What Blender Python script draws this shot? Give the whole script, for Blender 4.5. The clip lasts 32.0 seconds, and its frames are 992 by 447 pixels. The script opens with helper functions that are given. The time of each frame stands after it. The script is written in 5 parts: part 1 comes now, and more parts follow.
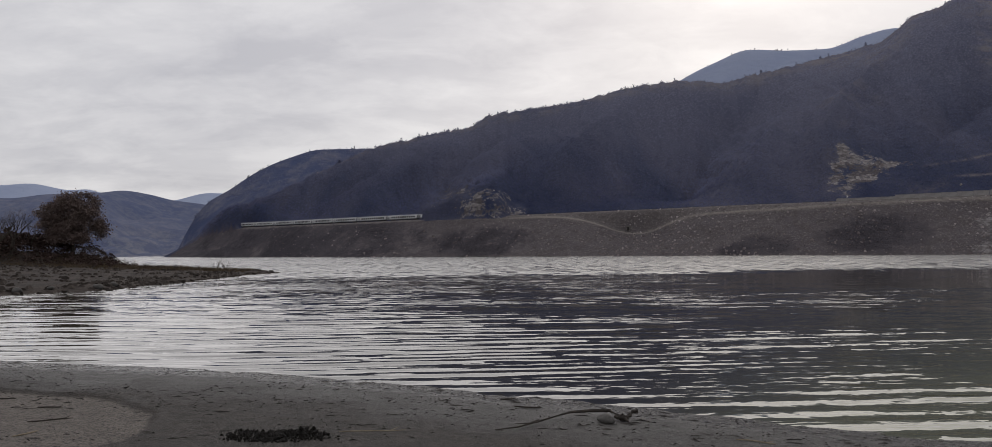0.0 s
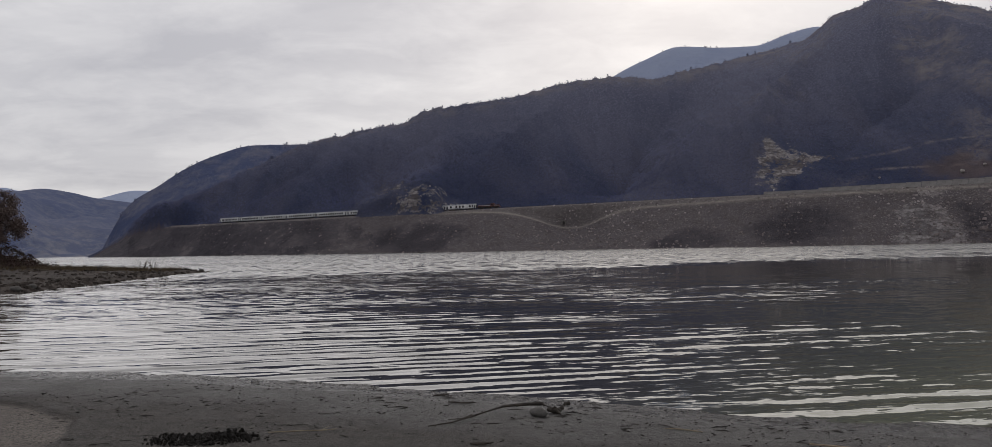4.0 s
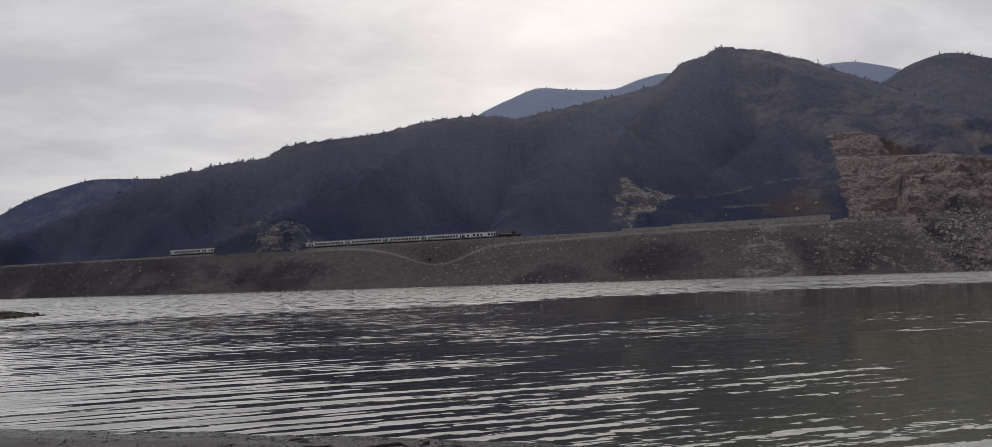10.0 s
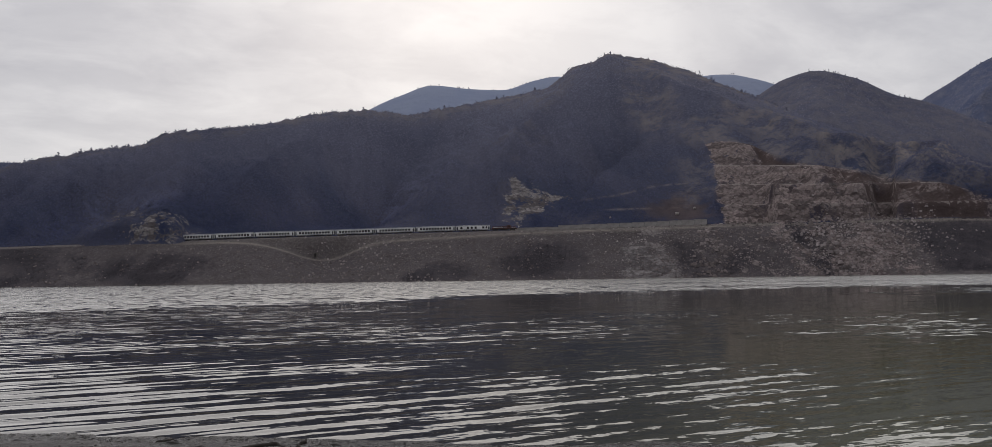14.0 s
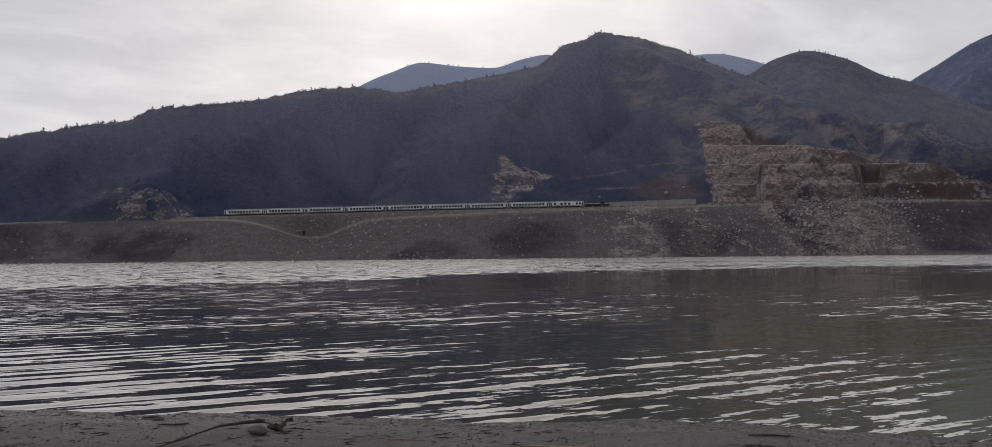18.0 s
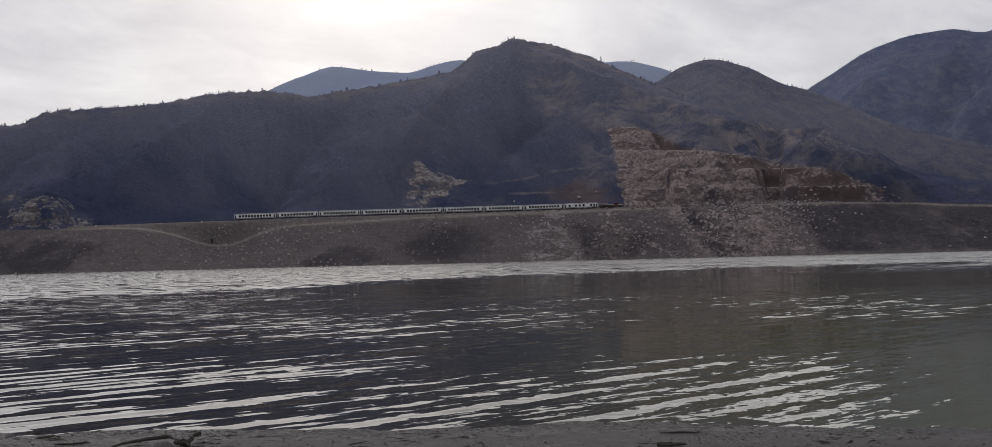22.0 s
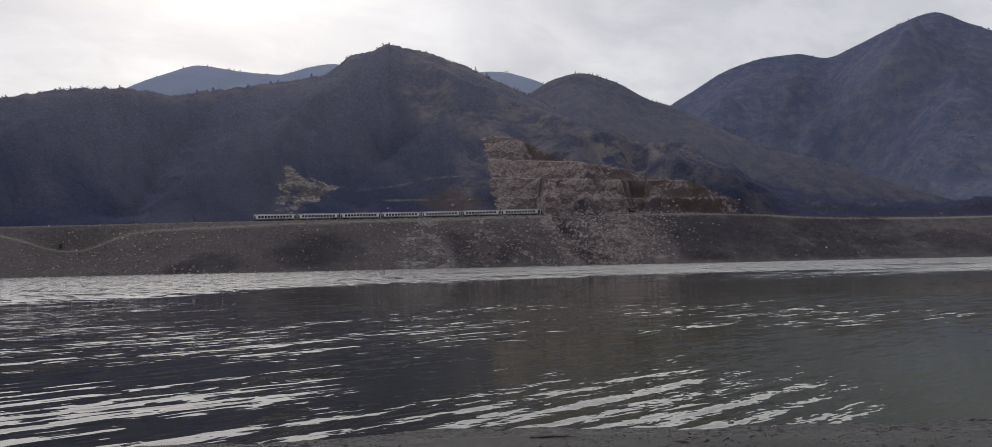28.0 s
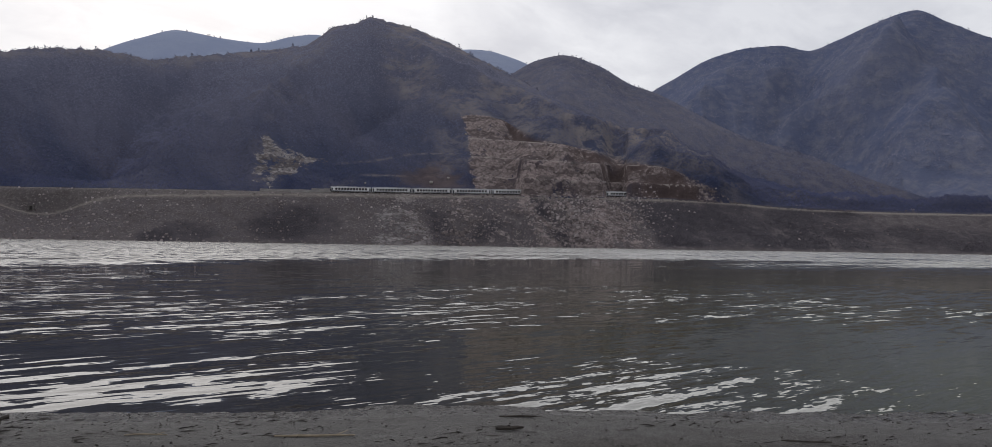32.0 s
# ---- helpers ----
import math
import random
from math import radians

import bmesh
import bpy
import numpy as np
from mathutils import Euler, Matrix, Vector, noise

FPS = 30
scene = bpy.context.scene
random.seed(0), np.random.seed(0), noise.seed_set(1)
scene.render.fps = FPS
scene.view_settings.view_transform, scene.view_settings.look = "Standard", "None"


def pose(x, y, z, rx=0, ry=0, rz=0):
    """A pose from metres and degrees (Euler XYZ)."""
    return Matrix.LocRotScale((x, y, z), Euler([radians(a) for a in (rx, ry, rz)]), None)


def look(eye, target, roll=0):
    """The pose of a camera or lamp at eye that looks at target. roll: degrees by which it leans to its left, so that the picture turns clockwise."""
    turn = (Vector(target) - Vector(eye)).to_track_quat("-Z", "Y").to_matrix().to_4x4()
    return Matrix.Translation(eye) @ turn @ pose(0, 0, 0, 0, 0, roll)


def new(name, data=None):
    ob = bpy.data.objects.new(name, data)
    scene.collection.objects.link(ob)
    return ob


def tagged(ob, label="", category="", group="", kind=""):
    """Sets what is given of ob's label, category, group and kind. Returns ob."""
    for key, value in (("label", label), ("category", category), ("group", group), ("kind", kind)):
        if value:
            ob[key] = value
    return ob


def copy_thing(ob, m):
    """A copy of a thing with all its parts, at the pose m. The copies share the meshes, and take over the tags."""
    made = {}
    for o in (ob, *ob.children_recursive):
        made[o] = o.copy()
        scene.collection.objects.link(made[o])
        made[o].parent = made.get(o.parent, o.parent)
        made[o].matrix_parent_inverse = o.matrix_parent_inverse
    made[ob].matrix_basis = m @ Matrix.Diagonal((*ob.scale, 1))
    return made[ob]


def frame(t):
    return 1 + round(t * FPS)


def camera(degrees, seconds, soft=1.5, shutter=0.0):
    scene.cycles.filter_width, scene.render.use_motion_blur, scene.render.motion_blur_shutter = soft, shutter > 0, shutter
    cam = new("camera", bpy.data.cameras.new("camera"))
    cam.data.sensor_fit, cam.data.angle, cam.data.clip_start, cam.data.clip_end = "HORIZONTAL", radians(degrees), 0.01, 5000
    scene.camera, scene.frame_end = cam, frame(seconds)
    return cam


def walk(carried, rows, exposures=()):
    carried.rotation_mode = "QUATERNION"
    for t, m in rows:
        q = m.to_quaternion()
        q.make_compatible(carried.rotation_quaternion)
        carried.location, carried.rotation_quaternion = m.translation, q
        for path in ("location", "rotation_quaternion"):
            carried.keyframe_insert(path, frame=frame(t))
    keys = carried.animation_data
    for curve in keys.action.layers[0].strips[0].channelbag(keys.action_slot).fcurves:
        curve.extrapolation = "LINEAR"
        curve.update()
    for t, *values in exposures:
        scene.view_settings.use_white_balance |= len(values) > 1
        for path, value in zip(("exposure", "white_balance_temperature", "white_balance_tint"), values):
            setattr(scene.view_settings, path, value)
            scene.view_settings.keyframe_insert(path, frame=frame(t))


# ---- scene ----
EXPOSURES = [(0.0, 0.0, 6420, 12.5), (3.0, -0.02, 6420, 12.5), (6.0, -0.1, 6420, 12.5), (9.0, -0.15, 6400, 12.5), (13.0, -0.12, 6400, 12.5), (18.0, -0.04, 6380, 12.5), (23.0, 0.03, 6350, 12.5), (26.0, 0.0, 6300, 12.3), (29.0, 0.07, 6250, 12.0), (30.5, 0.17, 6250, 11.8), (31.2, 0.24, 6250, 11.6), (32.0, 0.2, 6250, 11.5)]
# ---- camera and its walk ----
EYE = 2.0
cam = camera(63.08, 32.0, soft=0.55)
PATH = [
    (0.0, pose(0.000, 0, EYE, 92.110, 0.330, 0.000)),
    (0.5, pose(0.007, 0, EYE, 92.253, 0.336, -0.036)),
    (1.0, pose(0.015, 0, EYE, 92.341, 0.432, -0.147)),
    (1.5, pose(0.022, 0, EYE, 92.364, 0.649, -1.678)),
    (2.0, pose(0.030, 0, EYE, 92.342, 0.789, -2.252)),
    (2.5, pose(0.037, 0, EYE, 92.250, 0.942, -2.801)),
    (3.0, pose(0.045, 0, EYE, 92.088, 0.976, -3.447)),
    (3.5, pose(0.052, 0, EYE, 91.881, 1.024, -4.027)),
    (5.5, pose(0.082, 0, EYE, 91.598, 0.916, -5.730)),
    (6.0, pose(0.090, 0, EYE, 91.763, 0.891, -6.426)),
    (6.5, pose(0.096, 0, EYE, 91.949, 0.803, -7.332)),
    (7.0, pose(0.103, 0, EYE, 92.144, 0.587, -8.167)),
    (7.5, pose(0.109, 0, EYE, 92.399, 0.684, -9.147)),
    (8.0, pose(0.116, 0, EYE, 92.774, 0.802, -10.098)),
    (8.5, pose(0.122, 0, EYE, 93.203, 1.005, -11.080)),
    (9.0, pose(0.129, 0, EYE, 93.651, 1.337, -12.003)),
    (9.5, pose(0.135, 0, EYE, 93.970, 1.671, -12.918)),
    (10.0, pose(0.141, 0, EYE, 94.109, 1.698, -13.933)),
    (10.5, pose(0.148, 0, EYE, 94.162, 1.708, -14.564)),
    (11.0, pose(0.154, 0, EYE, 94.329, 1.503, -15.343)),
    (11.5, pose(0.161, 0, EYE, 94.367, 1.242, -16.316)),
    (12.0, pose(0.167, 0, EYE, 94.344, 0.939, -17.498)),
    (12.5, pose(0.174, 0, EYE, 94.294, 0.780, -18.335)),
    (13.0, pose(0.180, 0, EYE, 94.178, 0.719, -19.374)),
    (13.5, pose(0.184, 0, EYE, 94.009, 0.769, -20.533)),
    (14.0, pose(0.188, 0, EYE, 93.782, 0.816, -21.860)),
    (14.5, pose(0.193, 0, EYE, 93.593, 0.930, -23.056)),
    (16.5, pose(0.209, 0, EYE, 92.868, 0.328, -22.840)),
    (17.0, pose(0.213, 0, EYE, 92.671, 0.176, -22.527)),
    (17.5, pose(0.217, 0, EYE, 92.522, 0.311, -22.509)),
    (18.0, pose(0.222, 0, EYE, 92.246, 0.554, -22.629)),
    (18.5, pose(0.226, 0, EYE, 92.067, 0.690, -23.021)),
    (19.0, pose(0.230, 0, EYE, 92.035, 0.919, -23.578)),
    (19.5, pose(0.230, 0, EYE, 92.013, 0.958, -24.456)),
    (20.0, pose(0.230, 0, EYE, 92.110, 1.019, -25.459)),
    (20.5, pose(0.230, 0, EYE, 92.176, 1.165, -26.519)),
    (21.0, pose(0.230, 0, EYE, 92.290, 1.232, -27.580)),
    (21.5, pose(0.230, 0, EYE, 92.427, 1.289, -28.218)),
    (22.0, pose(0.230, 0, EYE, 92.513, 1.351, -28.594)),
    (22.5, pose(0.230, 0, EYE, 92.499, 1.447, -29.032)),
    (23.0, pose(0.230, 0, EYE, 92.477, 1.621, -29.374)),
    (23.5, pose(0.230, 0, EYE, 92.461, 1.758, -29.800)),
    (24.0, pose(0.230, 0, EYE, 92.400, 1.945, -30.388)),
    (24.5, pose(0.230, 0, EYE, 92.333, 2.153, -31.225)),
    (25.0, pose(0.230, 0, EYE, 92.305, 2.165, -31.937)),
    (25.5, pose(0.230, 0, EYE, 92.318, 2.228, -32.758)),
    (26.0, pose(0.230, 0, EYE, 92.429, 2.267, -34.028)),
    (26.5, pose(0.230, 0, EYE, 92.808, 2.004, -35.313)),
    (28.5, pose(0.230, 0, EYE, 92.827, 1.192, -37.752)),
    (29.0, pose(0.230, 0, EYE, 92.887, 1.250, -37.779)),
    (29.5, pose(0.230, 0, EYE, 92.823, 1.338, -37.801)),
    (30.0, pose(0.230, 0, EYE, 92.715, 1.394, -38.040)),
    (30.5, pose(0.230, 0, EYE, 92.389, 1.521, -38.363)),
    (31.0, pose(0.230, 0, EYE, 91.889, 0.022, -38.480)),
    (31.5, pose(0.230, 0, EYE, 91.440, -0.528, -38.932)),
    (32.0, pose(0.230, 0, EYE, 91.386, -0.964, -39.247)),
]
walk(cam, PATH, EXPOSURES)

# ---- sky and sun ----
SUN_BEARING, SUN_HEIGHT = 18.0, 27.0


def toward(bearing, height):
    a, e = radians(bearing), radians(height)
    return Vector((math.sin(a) * math.cos(e), math.cos(a) * math.cos(e), math.sin(e)))


class Nodes:
    """Short writing of node trees."""

    def __init__(self, tree):
        self.tree = tree

    def add(self, kind, inputs=None, **props):
        n = self.tree.nodes.new(kind)
        for k, v in props.items():
            setattr(n, k, v)
        for k, v in (inputs or {}).items():
            self.put(n.inputs[k], v)
        return n

    def put(self, socket, v):
        if isinstance(v, bpy.types.NodeSocket):
            self.tree.links.new(v, socket)
        else:
            socket.default_value = v

    def math(self, op, a, b=0.0, clamp=False):
        return self.add("ShaderNodeMath", {0: a, 1: b}, operation=op, use_clamp=clamp).outputs[0]

    def mix(self, f, a, b, blend="MIX"):
        n = self.add("ShaderNodeMix", None, data_type="RGBA", blend_type=blend)
        for k, v in ((0, f), (6, a), (7, b)):
            self.put(n.inputs[k], v if isinstance(v, (float, int, bpy.types.NodeSocket)) else (*v, 1))
        return n.outputs[2]

    def span(self, v, a, b, c=0.0, d=1.0):
        return self.add("ShaderNodeMapRange", {0: v, 1: a, 2: b, 3: c, 4: d}).outputs[0]

    def noise(self, vec, scale, detail=4.0, rough=0.55, warp=0.0):
        return self.add("ShaderNodeTexNoise", {"Vector": vec, "Scale": scale, "Detail": detail, "Roughness": rough, "Distortion": warp})

    def scaled(self, vec, s, turn=0.0):
        return self.add("ShaderNodeMapping", {"Vector": vec, "Scale": s, "Rotation": (0, 0, turn)}).outputs[0]


def make_sky():
    w = bpy.data.worlds.new("sky")
    scene.world = w
    w.use_nodes = True
    t = w.node_tree
    n = Nodes(t)
    bg = t.nodes["Background"]
    sky = n.add("ShaderNodeTexSky", None, sky_type="NISHITA", sun_disc=False, sun_elevation=radians(SUN_HEIGHT),
                sun_rotation=radians(SUN_BEARING), dust_density=3.0)
    d = n.add("ShaderNodeTexCoord").outputs["Generated"]
    sx = n.add("ShaderNodeSeparateXYZ", {0: d})
    up = n.math("MAXIMUM", sx.outputs[2], 0.0)
    # cloud deck seen in perspective
    deck = n.math("DIVIDE", 1.0, n.math("ADD", up, 0.30))
    flat = n.add("ShaderNodeVectorMath", {0: d, "Scale": deck}, operation="SCALE").outputs[0]
    big = n.noise(n.scaled(flat, (0.9, 1.2, 1.6), 0.3), 1.6, 5.0, 0.55, 0.5).outputs[0]
    fine = n.noise(n.scaled(flat, (1.0, 1.4, 2.4), 0.2), 4.2, 6.0, 0.6, 0.3).outputs[0]
    cover = n.math("ADD", n.math("MULTIPLY", n.span(big, 0.36, 0.62), 0.62), n.math("MULTIPLY", n.span(fine, 0.40, 0.60), 0.36))
    dot = n.add("ShaderNodeVectorMath", {0: d, 1: tuple(toward(SUN_BEARING, SUN_HEIGHT))}, operation="DOT_PRODUCT").outputs["Value"]
    glow = n.math("POWER", n.math("MAXIMUM", dot, 0.0), 16.0)
    core = n.math("POWER", n.math("MAXIMUM", dot, 0.0), 120.0)
    thick = n.mix(n.span(dot, 0.2, 0.95), (0.39, 0.396, 0.425), (0.50, 0.50, 0.52))
    thin = n.mix(n.span(dot, 0.2, 0.95), (0.605, 0.602, 0.605), (0.72, 0.715, 0.71))
    cloud = n.mix(cover, thick, thin)
    cloud = n.mix(n.math("MULTIPLY", glow, 0.10), cloud, (1.0, 0.99, 0.97), "ADD")
    cloud = n.mix(n.math("MULTIPLY", core, 0.12), cloud, (1.0, 0.98, 0.95), "ADD")
    blue = n.mix(0.05, (0, 0, 0), sky.outputs[0], "ADD")
    both = n.mix(0.12, cloud, blue, "ADD")
    t.links.new(both, bg.inputs[0])
    bg.inputs[1].default_value = 1.0


make_sky()
sun_data = bpy.data.lights.new("sun", "SUN")
sun_data.energy, sun_data.angle, sun_data.color = 0.8, radians(110), (1.0, 0.95, 0.88)
sun = new("sun", sun_data)
sun.matrix_world = look(toward(SUN_BEARING, SUN_HEIGHT) * 100, (0, 0, 0))

# ---- materials ----
def material(name, build):
    m = bpy.data.materials.new(name)
    m.use_nodes = True
    n = Nodes(m.node_tree)
    p = m.node_tree.nodes["Principled BSDF"]
    build(n, p)
    return m


def bump(n, p, height, strength, distance):
    b = n.add("ShaderNodeBump", {"Height": height, "Strength": strength, "Distance": distance})
    n.tree.links.new(b.outputs[0], p.inputs["Normal"])


def mottled(name, a, b, scale, rough=0.85, fine=8.0, lift=0.3, depth=0.01, metal=0.0, spec=0.3):
    """A surface of two tones, mixed at two sizes, with a little relief."""
    def build(n, p):
        c = n.add("ShaderNodeTexCoord").outputs["Object"]
        big = n.noise(c, scale, 3.0).outputs[0]
        small = n.noise(c, scale * fine, 5.0, 0.65).outputs[0]
        f = n.math("ADD", n.math("MULTIPLY", n.span(big, 0.4, 0.6), 0.55), n.math("MULTIPLY", n.span(small, 0.4, 0.6), 0.45))
        n.put(p.inputs["Base Color"], n.mix(f, a, b))
        n.put(p.inputs["Roughness"], n.span(small, 0.2, 0.8, rough - 0.1, min(1, rough + 0.1)))
        p.inputs["Metallic"].default_value = metal
        p.inputs["Specular IOR Level"].default_value = spec
        bump(n, p, small, lift, depth)
    return material(name, build)


def speckled(name, a, b, c3, thin=None, mixed=1.0):
    """Loose joined pieces, each with its own tone."""
    def build(n, p):
        g = n.add("ShaderNodeNewGeometry")
        r = g.outputs["Random Per Island"]
        c = n.add("ShaderNodeTexCoord").outputs["Object"]
        big = n.noise(c, 0.012, 3.0).outputs[0]
        # mixed below 1: soft hillside shading put into colour as broad streaks
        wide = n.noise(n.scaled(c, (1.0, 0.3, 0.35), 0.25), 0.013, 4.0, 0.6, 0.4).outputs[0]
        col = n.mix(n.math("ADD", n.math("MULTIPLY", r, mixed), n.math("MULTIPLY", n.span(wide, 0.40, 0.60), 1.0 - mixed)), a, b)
        col = n.mix(n.span(big, 0.42, 0.62), col, n.mix(r, a, c3))
        # thin: bluer, paler tones higher up, haze put into the colour
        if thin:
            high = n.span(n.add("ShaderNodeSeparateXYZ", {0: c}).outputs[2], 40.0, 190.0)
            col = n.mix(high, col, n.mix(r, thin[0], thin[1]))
        n.put(p.inputs["Base Color"], col)
        p.inputs["Roughness"].default_value = 0.95
        p.inputs["Specular IOR Level"].default_value = 0.1
    return material(name, build)


def build_shore(n, p):
    """Wet grey silt beside the water, brown damp sand higher up, a dry pale lobe."""
    c = n.add("ShaderNodeTexCoord").outputs["Object"]
    cov = n.add("ShaderNodeVertexColor", None, layer_name="cover").outputs[0]
    ch = n.add("ShaderNodeSeparateColor", {0: cov})
    big = n.noise(c, 0.7, 4.0, 0.6).outputs[0]
    mid = n.noise(c, 5.0, 5.0, 0.65).outputs[0]
    fine = n.noise(c, 60.0, 4.0, 0.7).outputs[0]
    grit = n.add("ShaderNodeTexVoronoi", {"Vector": c, "Scale": 38.0}).outputs[0]
    damp = n.mix(n.span(mid, 0.42, 0.58), (0.033, 0.028, 0.024), (0.064, 0.053, 0.045))
    wet = n.mix(n.span(mid, 0.42, 0.58), (0.035, 0.033, 0.033), (0.070, 0.067, 0.066))
    dry = n.mix(n.span(mid, 0.4, 0.6), (0.180, 0.153, 0.130), (0.225, 0.193, 0.165))
    wetness = n.math("ADD", ch.outputs[0], n.math("MULTIPLY", n.math("SUBTRACT", big, 0.5), 0.9), clamp=True)
    col = n.mix(n.span(wetness, 0.3, 0.7), damp, wet)
    col = n.mix(ch.outputs[1], col, dry)
    # dark rim of the lobe: damp sand, and its scarp's shade put into colour
    rim = n.math("MULTIPLY", n.math("MULTIPLY", ch.outputs[1], n.math("SUBTRACT", 0.9, ch.outputs[1])), 3.0, clamp=True)
    col = n.mix(rim, col, (0.034, 0.028, 0.024))
    col = n.mix(n.span(grit, 0.0, 0.16, 0.55, 0.0), col, n.mix(fine, (0.03, 0.03, 0.028), (0.26, 0.25, 0.23)))
    drift = n.noise(n.scaled(c, (1.3, 7.0, 1.0), 0.62), 1.0, 5.0, 0.7, 0.4).outputs[0]
    speck = n.noise(c, 24.0, 3.0, 0.8).outputs[0]
    col = n.mix(n.math("MULTIPLY", n.span(drift, 0.49, 0.60, 0.0, 0.72), n.span(ch.outputs[1], 0.0, 0.6, 1.0, 0.25)), col, (0.030, 0.026, 0.023))
    col = n.mix(n.span(speck, 0.50, 0.56, 0.0, 0.75), col, (0.022, 0.020, 0.018))
    col = n.mix(n.span(fine, 0.52, 0.58, 0.0, 0.6), col, (0.19, 0.175, 0.16))
    col = n.mix(n.span(fine, 0.40, 0.48, 0.6, 0.0), col, (0.03, 0.026, 0.023))
    n.put(p.inputs["Base Color"], col)
    soaked = n.span(n.math("ADD", ch.outputs[0], n.math("MULTIPLY", n.math("SUBTRACT", mid, 0.5), 0.12)), 0.965, 1.0)
    n.put(p.inputs["Roughness"], n.math("SUBTRACT", n.span(wetness, 0.35, 0.9, 0.85, 0.55), n.math("MULTIPLY", soaked, 0.3)))
    p.inputs["Specular IOR Level"].default_value = 0.35
    h = n.math("ADD", n.math("MULTIPLY", mid, 0.6), n.math("MULTIPLY", fine, 0.4))
    bump(n, p, h, 1.0, 0.07)


def torn(n, mask, mid, fine, a=0.36, b=0.62):
    """A mask with an edge torn at two sizes."""
    w = n.math("ADD", n.math("MULTIPLY", n.math("SUBTRACT", mid, 0.5), 2.6), n.math("MULTIPLY", n.math("SUBTRACT", fine, 0.5), 1.8))
    w = n.math("MULTIPLY", w, n.span(mask, 0.0, 0.12))
    return n.span(n.math("ADD", mask, w), a, b)


def blocks(n, c, fine):
    """Broken rock: blocks of several tones with dark gaps."""
    w = n.add("ShaderNodeVectorMath", {0: c, 1: n.noise(c, 0.25, 3.0).outputs[1]}, operation="ADD").outputs[0]
    cell = n.add("ShaderNodeTexVoronoi", {"Vector": n.scaled(w, (1.0, 1.0, 1.3)), "Scale": 0.42})
    large = n.add("ShaderNodeTexVoronoi", {"Vector": n.scaled(w, (0.7, 0.7, 2.2)), "Scale": 0.13})
    tone = n.add("ShaderNodeSeparateColor", {0: cell.outputs["Color"]}).outputs[0]
    tone2 = n.add("ShaderNodeSeparateColor", {0: large.outputs["Color"]}).outputs[0]
    t = n.math("ADD", n.math("MULTIPLY", tone, 0.35), n.math("MULTIPLY", tone2, 0.65))
    col = n.mix(n.span(t, 0.2, 0.8), (0.128, 0.104, 0.103), (0.365, 0.306, 0.296))
    col = n.mix(n.span(tone2, 0.55, 0.9, 0.0, 0.35), col, (0.24, 0.185, 0.171))
    # the western outcrops are of greyer stone
    west = n.span(n.add("ShaderNodeSeparateXYZ", {0: c}).outputs[0], 330.0, 260.0, 0.0, 0.8)
    col = n.mix(west, col, n.mix(n.span(t, 0.2, 0.8), (0.105, 0.098, 0.104), (0.300, 0.288, 0.288)))
    col = n.mix(n.span(cell.outputs["Distance"], 0.45, 0.8, 0.0, 0.55), col, (0.075, 0.063, 0.060))
    return n.mix(n.span(fine, 0.38, 0.48, 0.45, 0.0), col, (0.085, 0.068, 0.066))


def build_bank(n, p):
    """Earth and broken rock above the water, with scrubby grass."""
    c = n.add("ShaderNodeTexCoord").outputs["Object"]
    ch = n.add("ShaderNodeSeparateColor", {0: n.add("ShaderNodeVertexColor", None, layer_name="cover").outputs[0]})
    big = n.noise(c, 0.02, 4.0, 0.6).outputs[0]
    mid = n.noise(c, 0.16, 5.0, 0.7).outputs[0]
    fine = n.noise(c, 0.9, 4.0, 0.75).outputs[0]
    soil = n.mix(n.span(big, 0.35, 0.65), (0.090, 0.079, 0.086), (0.130, 0.114, 0.117))
    soil = n.mix(n.span(mid, 0.46, 0.58, 0.0, 0.7), soil, (0.084, 0.071, 0.071))
    soil = n.mix(n.span(fine, 0.53, 0.62, 0.0, 0.55), soil, (0.25, 0.228, 0.218))
    rock = blocks(n, c, fine)
    path = n.mix(fine, (0.22, 0.195, 0.17), (0.32, 0.29, 0.255))
    brush = n.mix(n.span(mid, 0.35, 0.65), (0.046, 0.042, 0.052), (0.090, 0.080, 0.088))
    soil = n.mix(torn(n, ch.outputs[2], mid, fine, 0.26, 0.62), soil, brush)
    col = n.mix(torn(n, ch.outputs[0], mid, fine), soil, rock)
    col = n.mix(ch.outputs[1], col, path)
    n.put(p.inputs["Base Color"], col)
    p.inputs["Roughness"].default_value = 0.95
    p.inputs["Specular IOR Level"].default_value = 0.15
    bump(n, p, n.math("ADD", mid, n.math("MULTIPLY", fine, 0.5)), 0.9, 2.0)


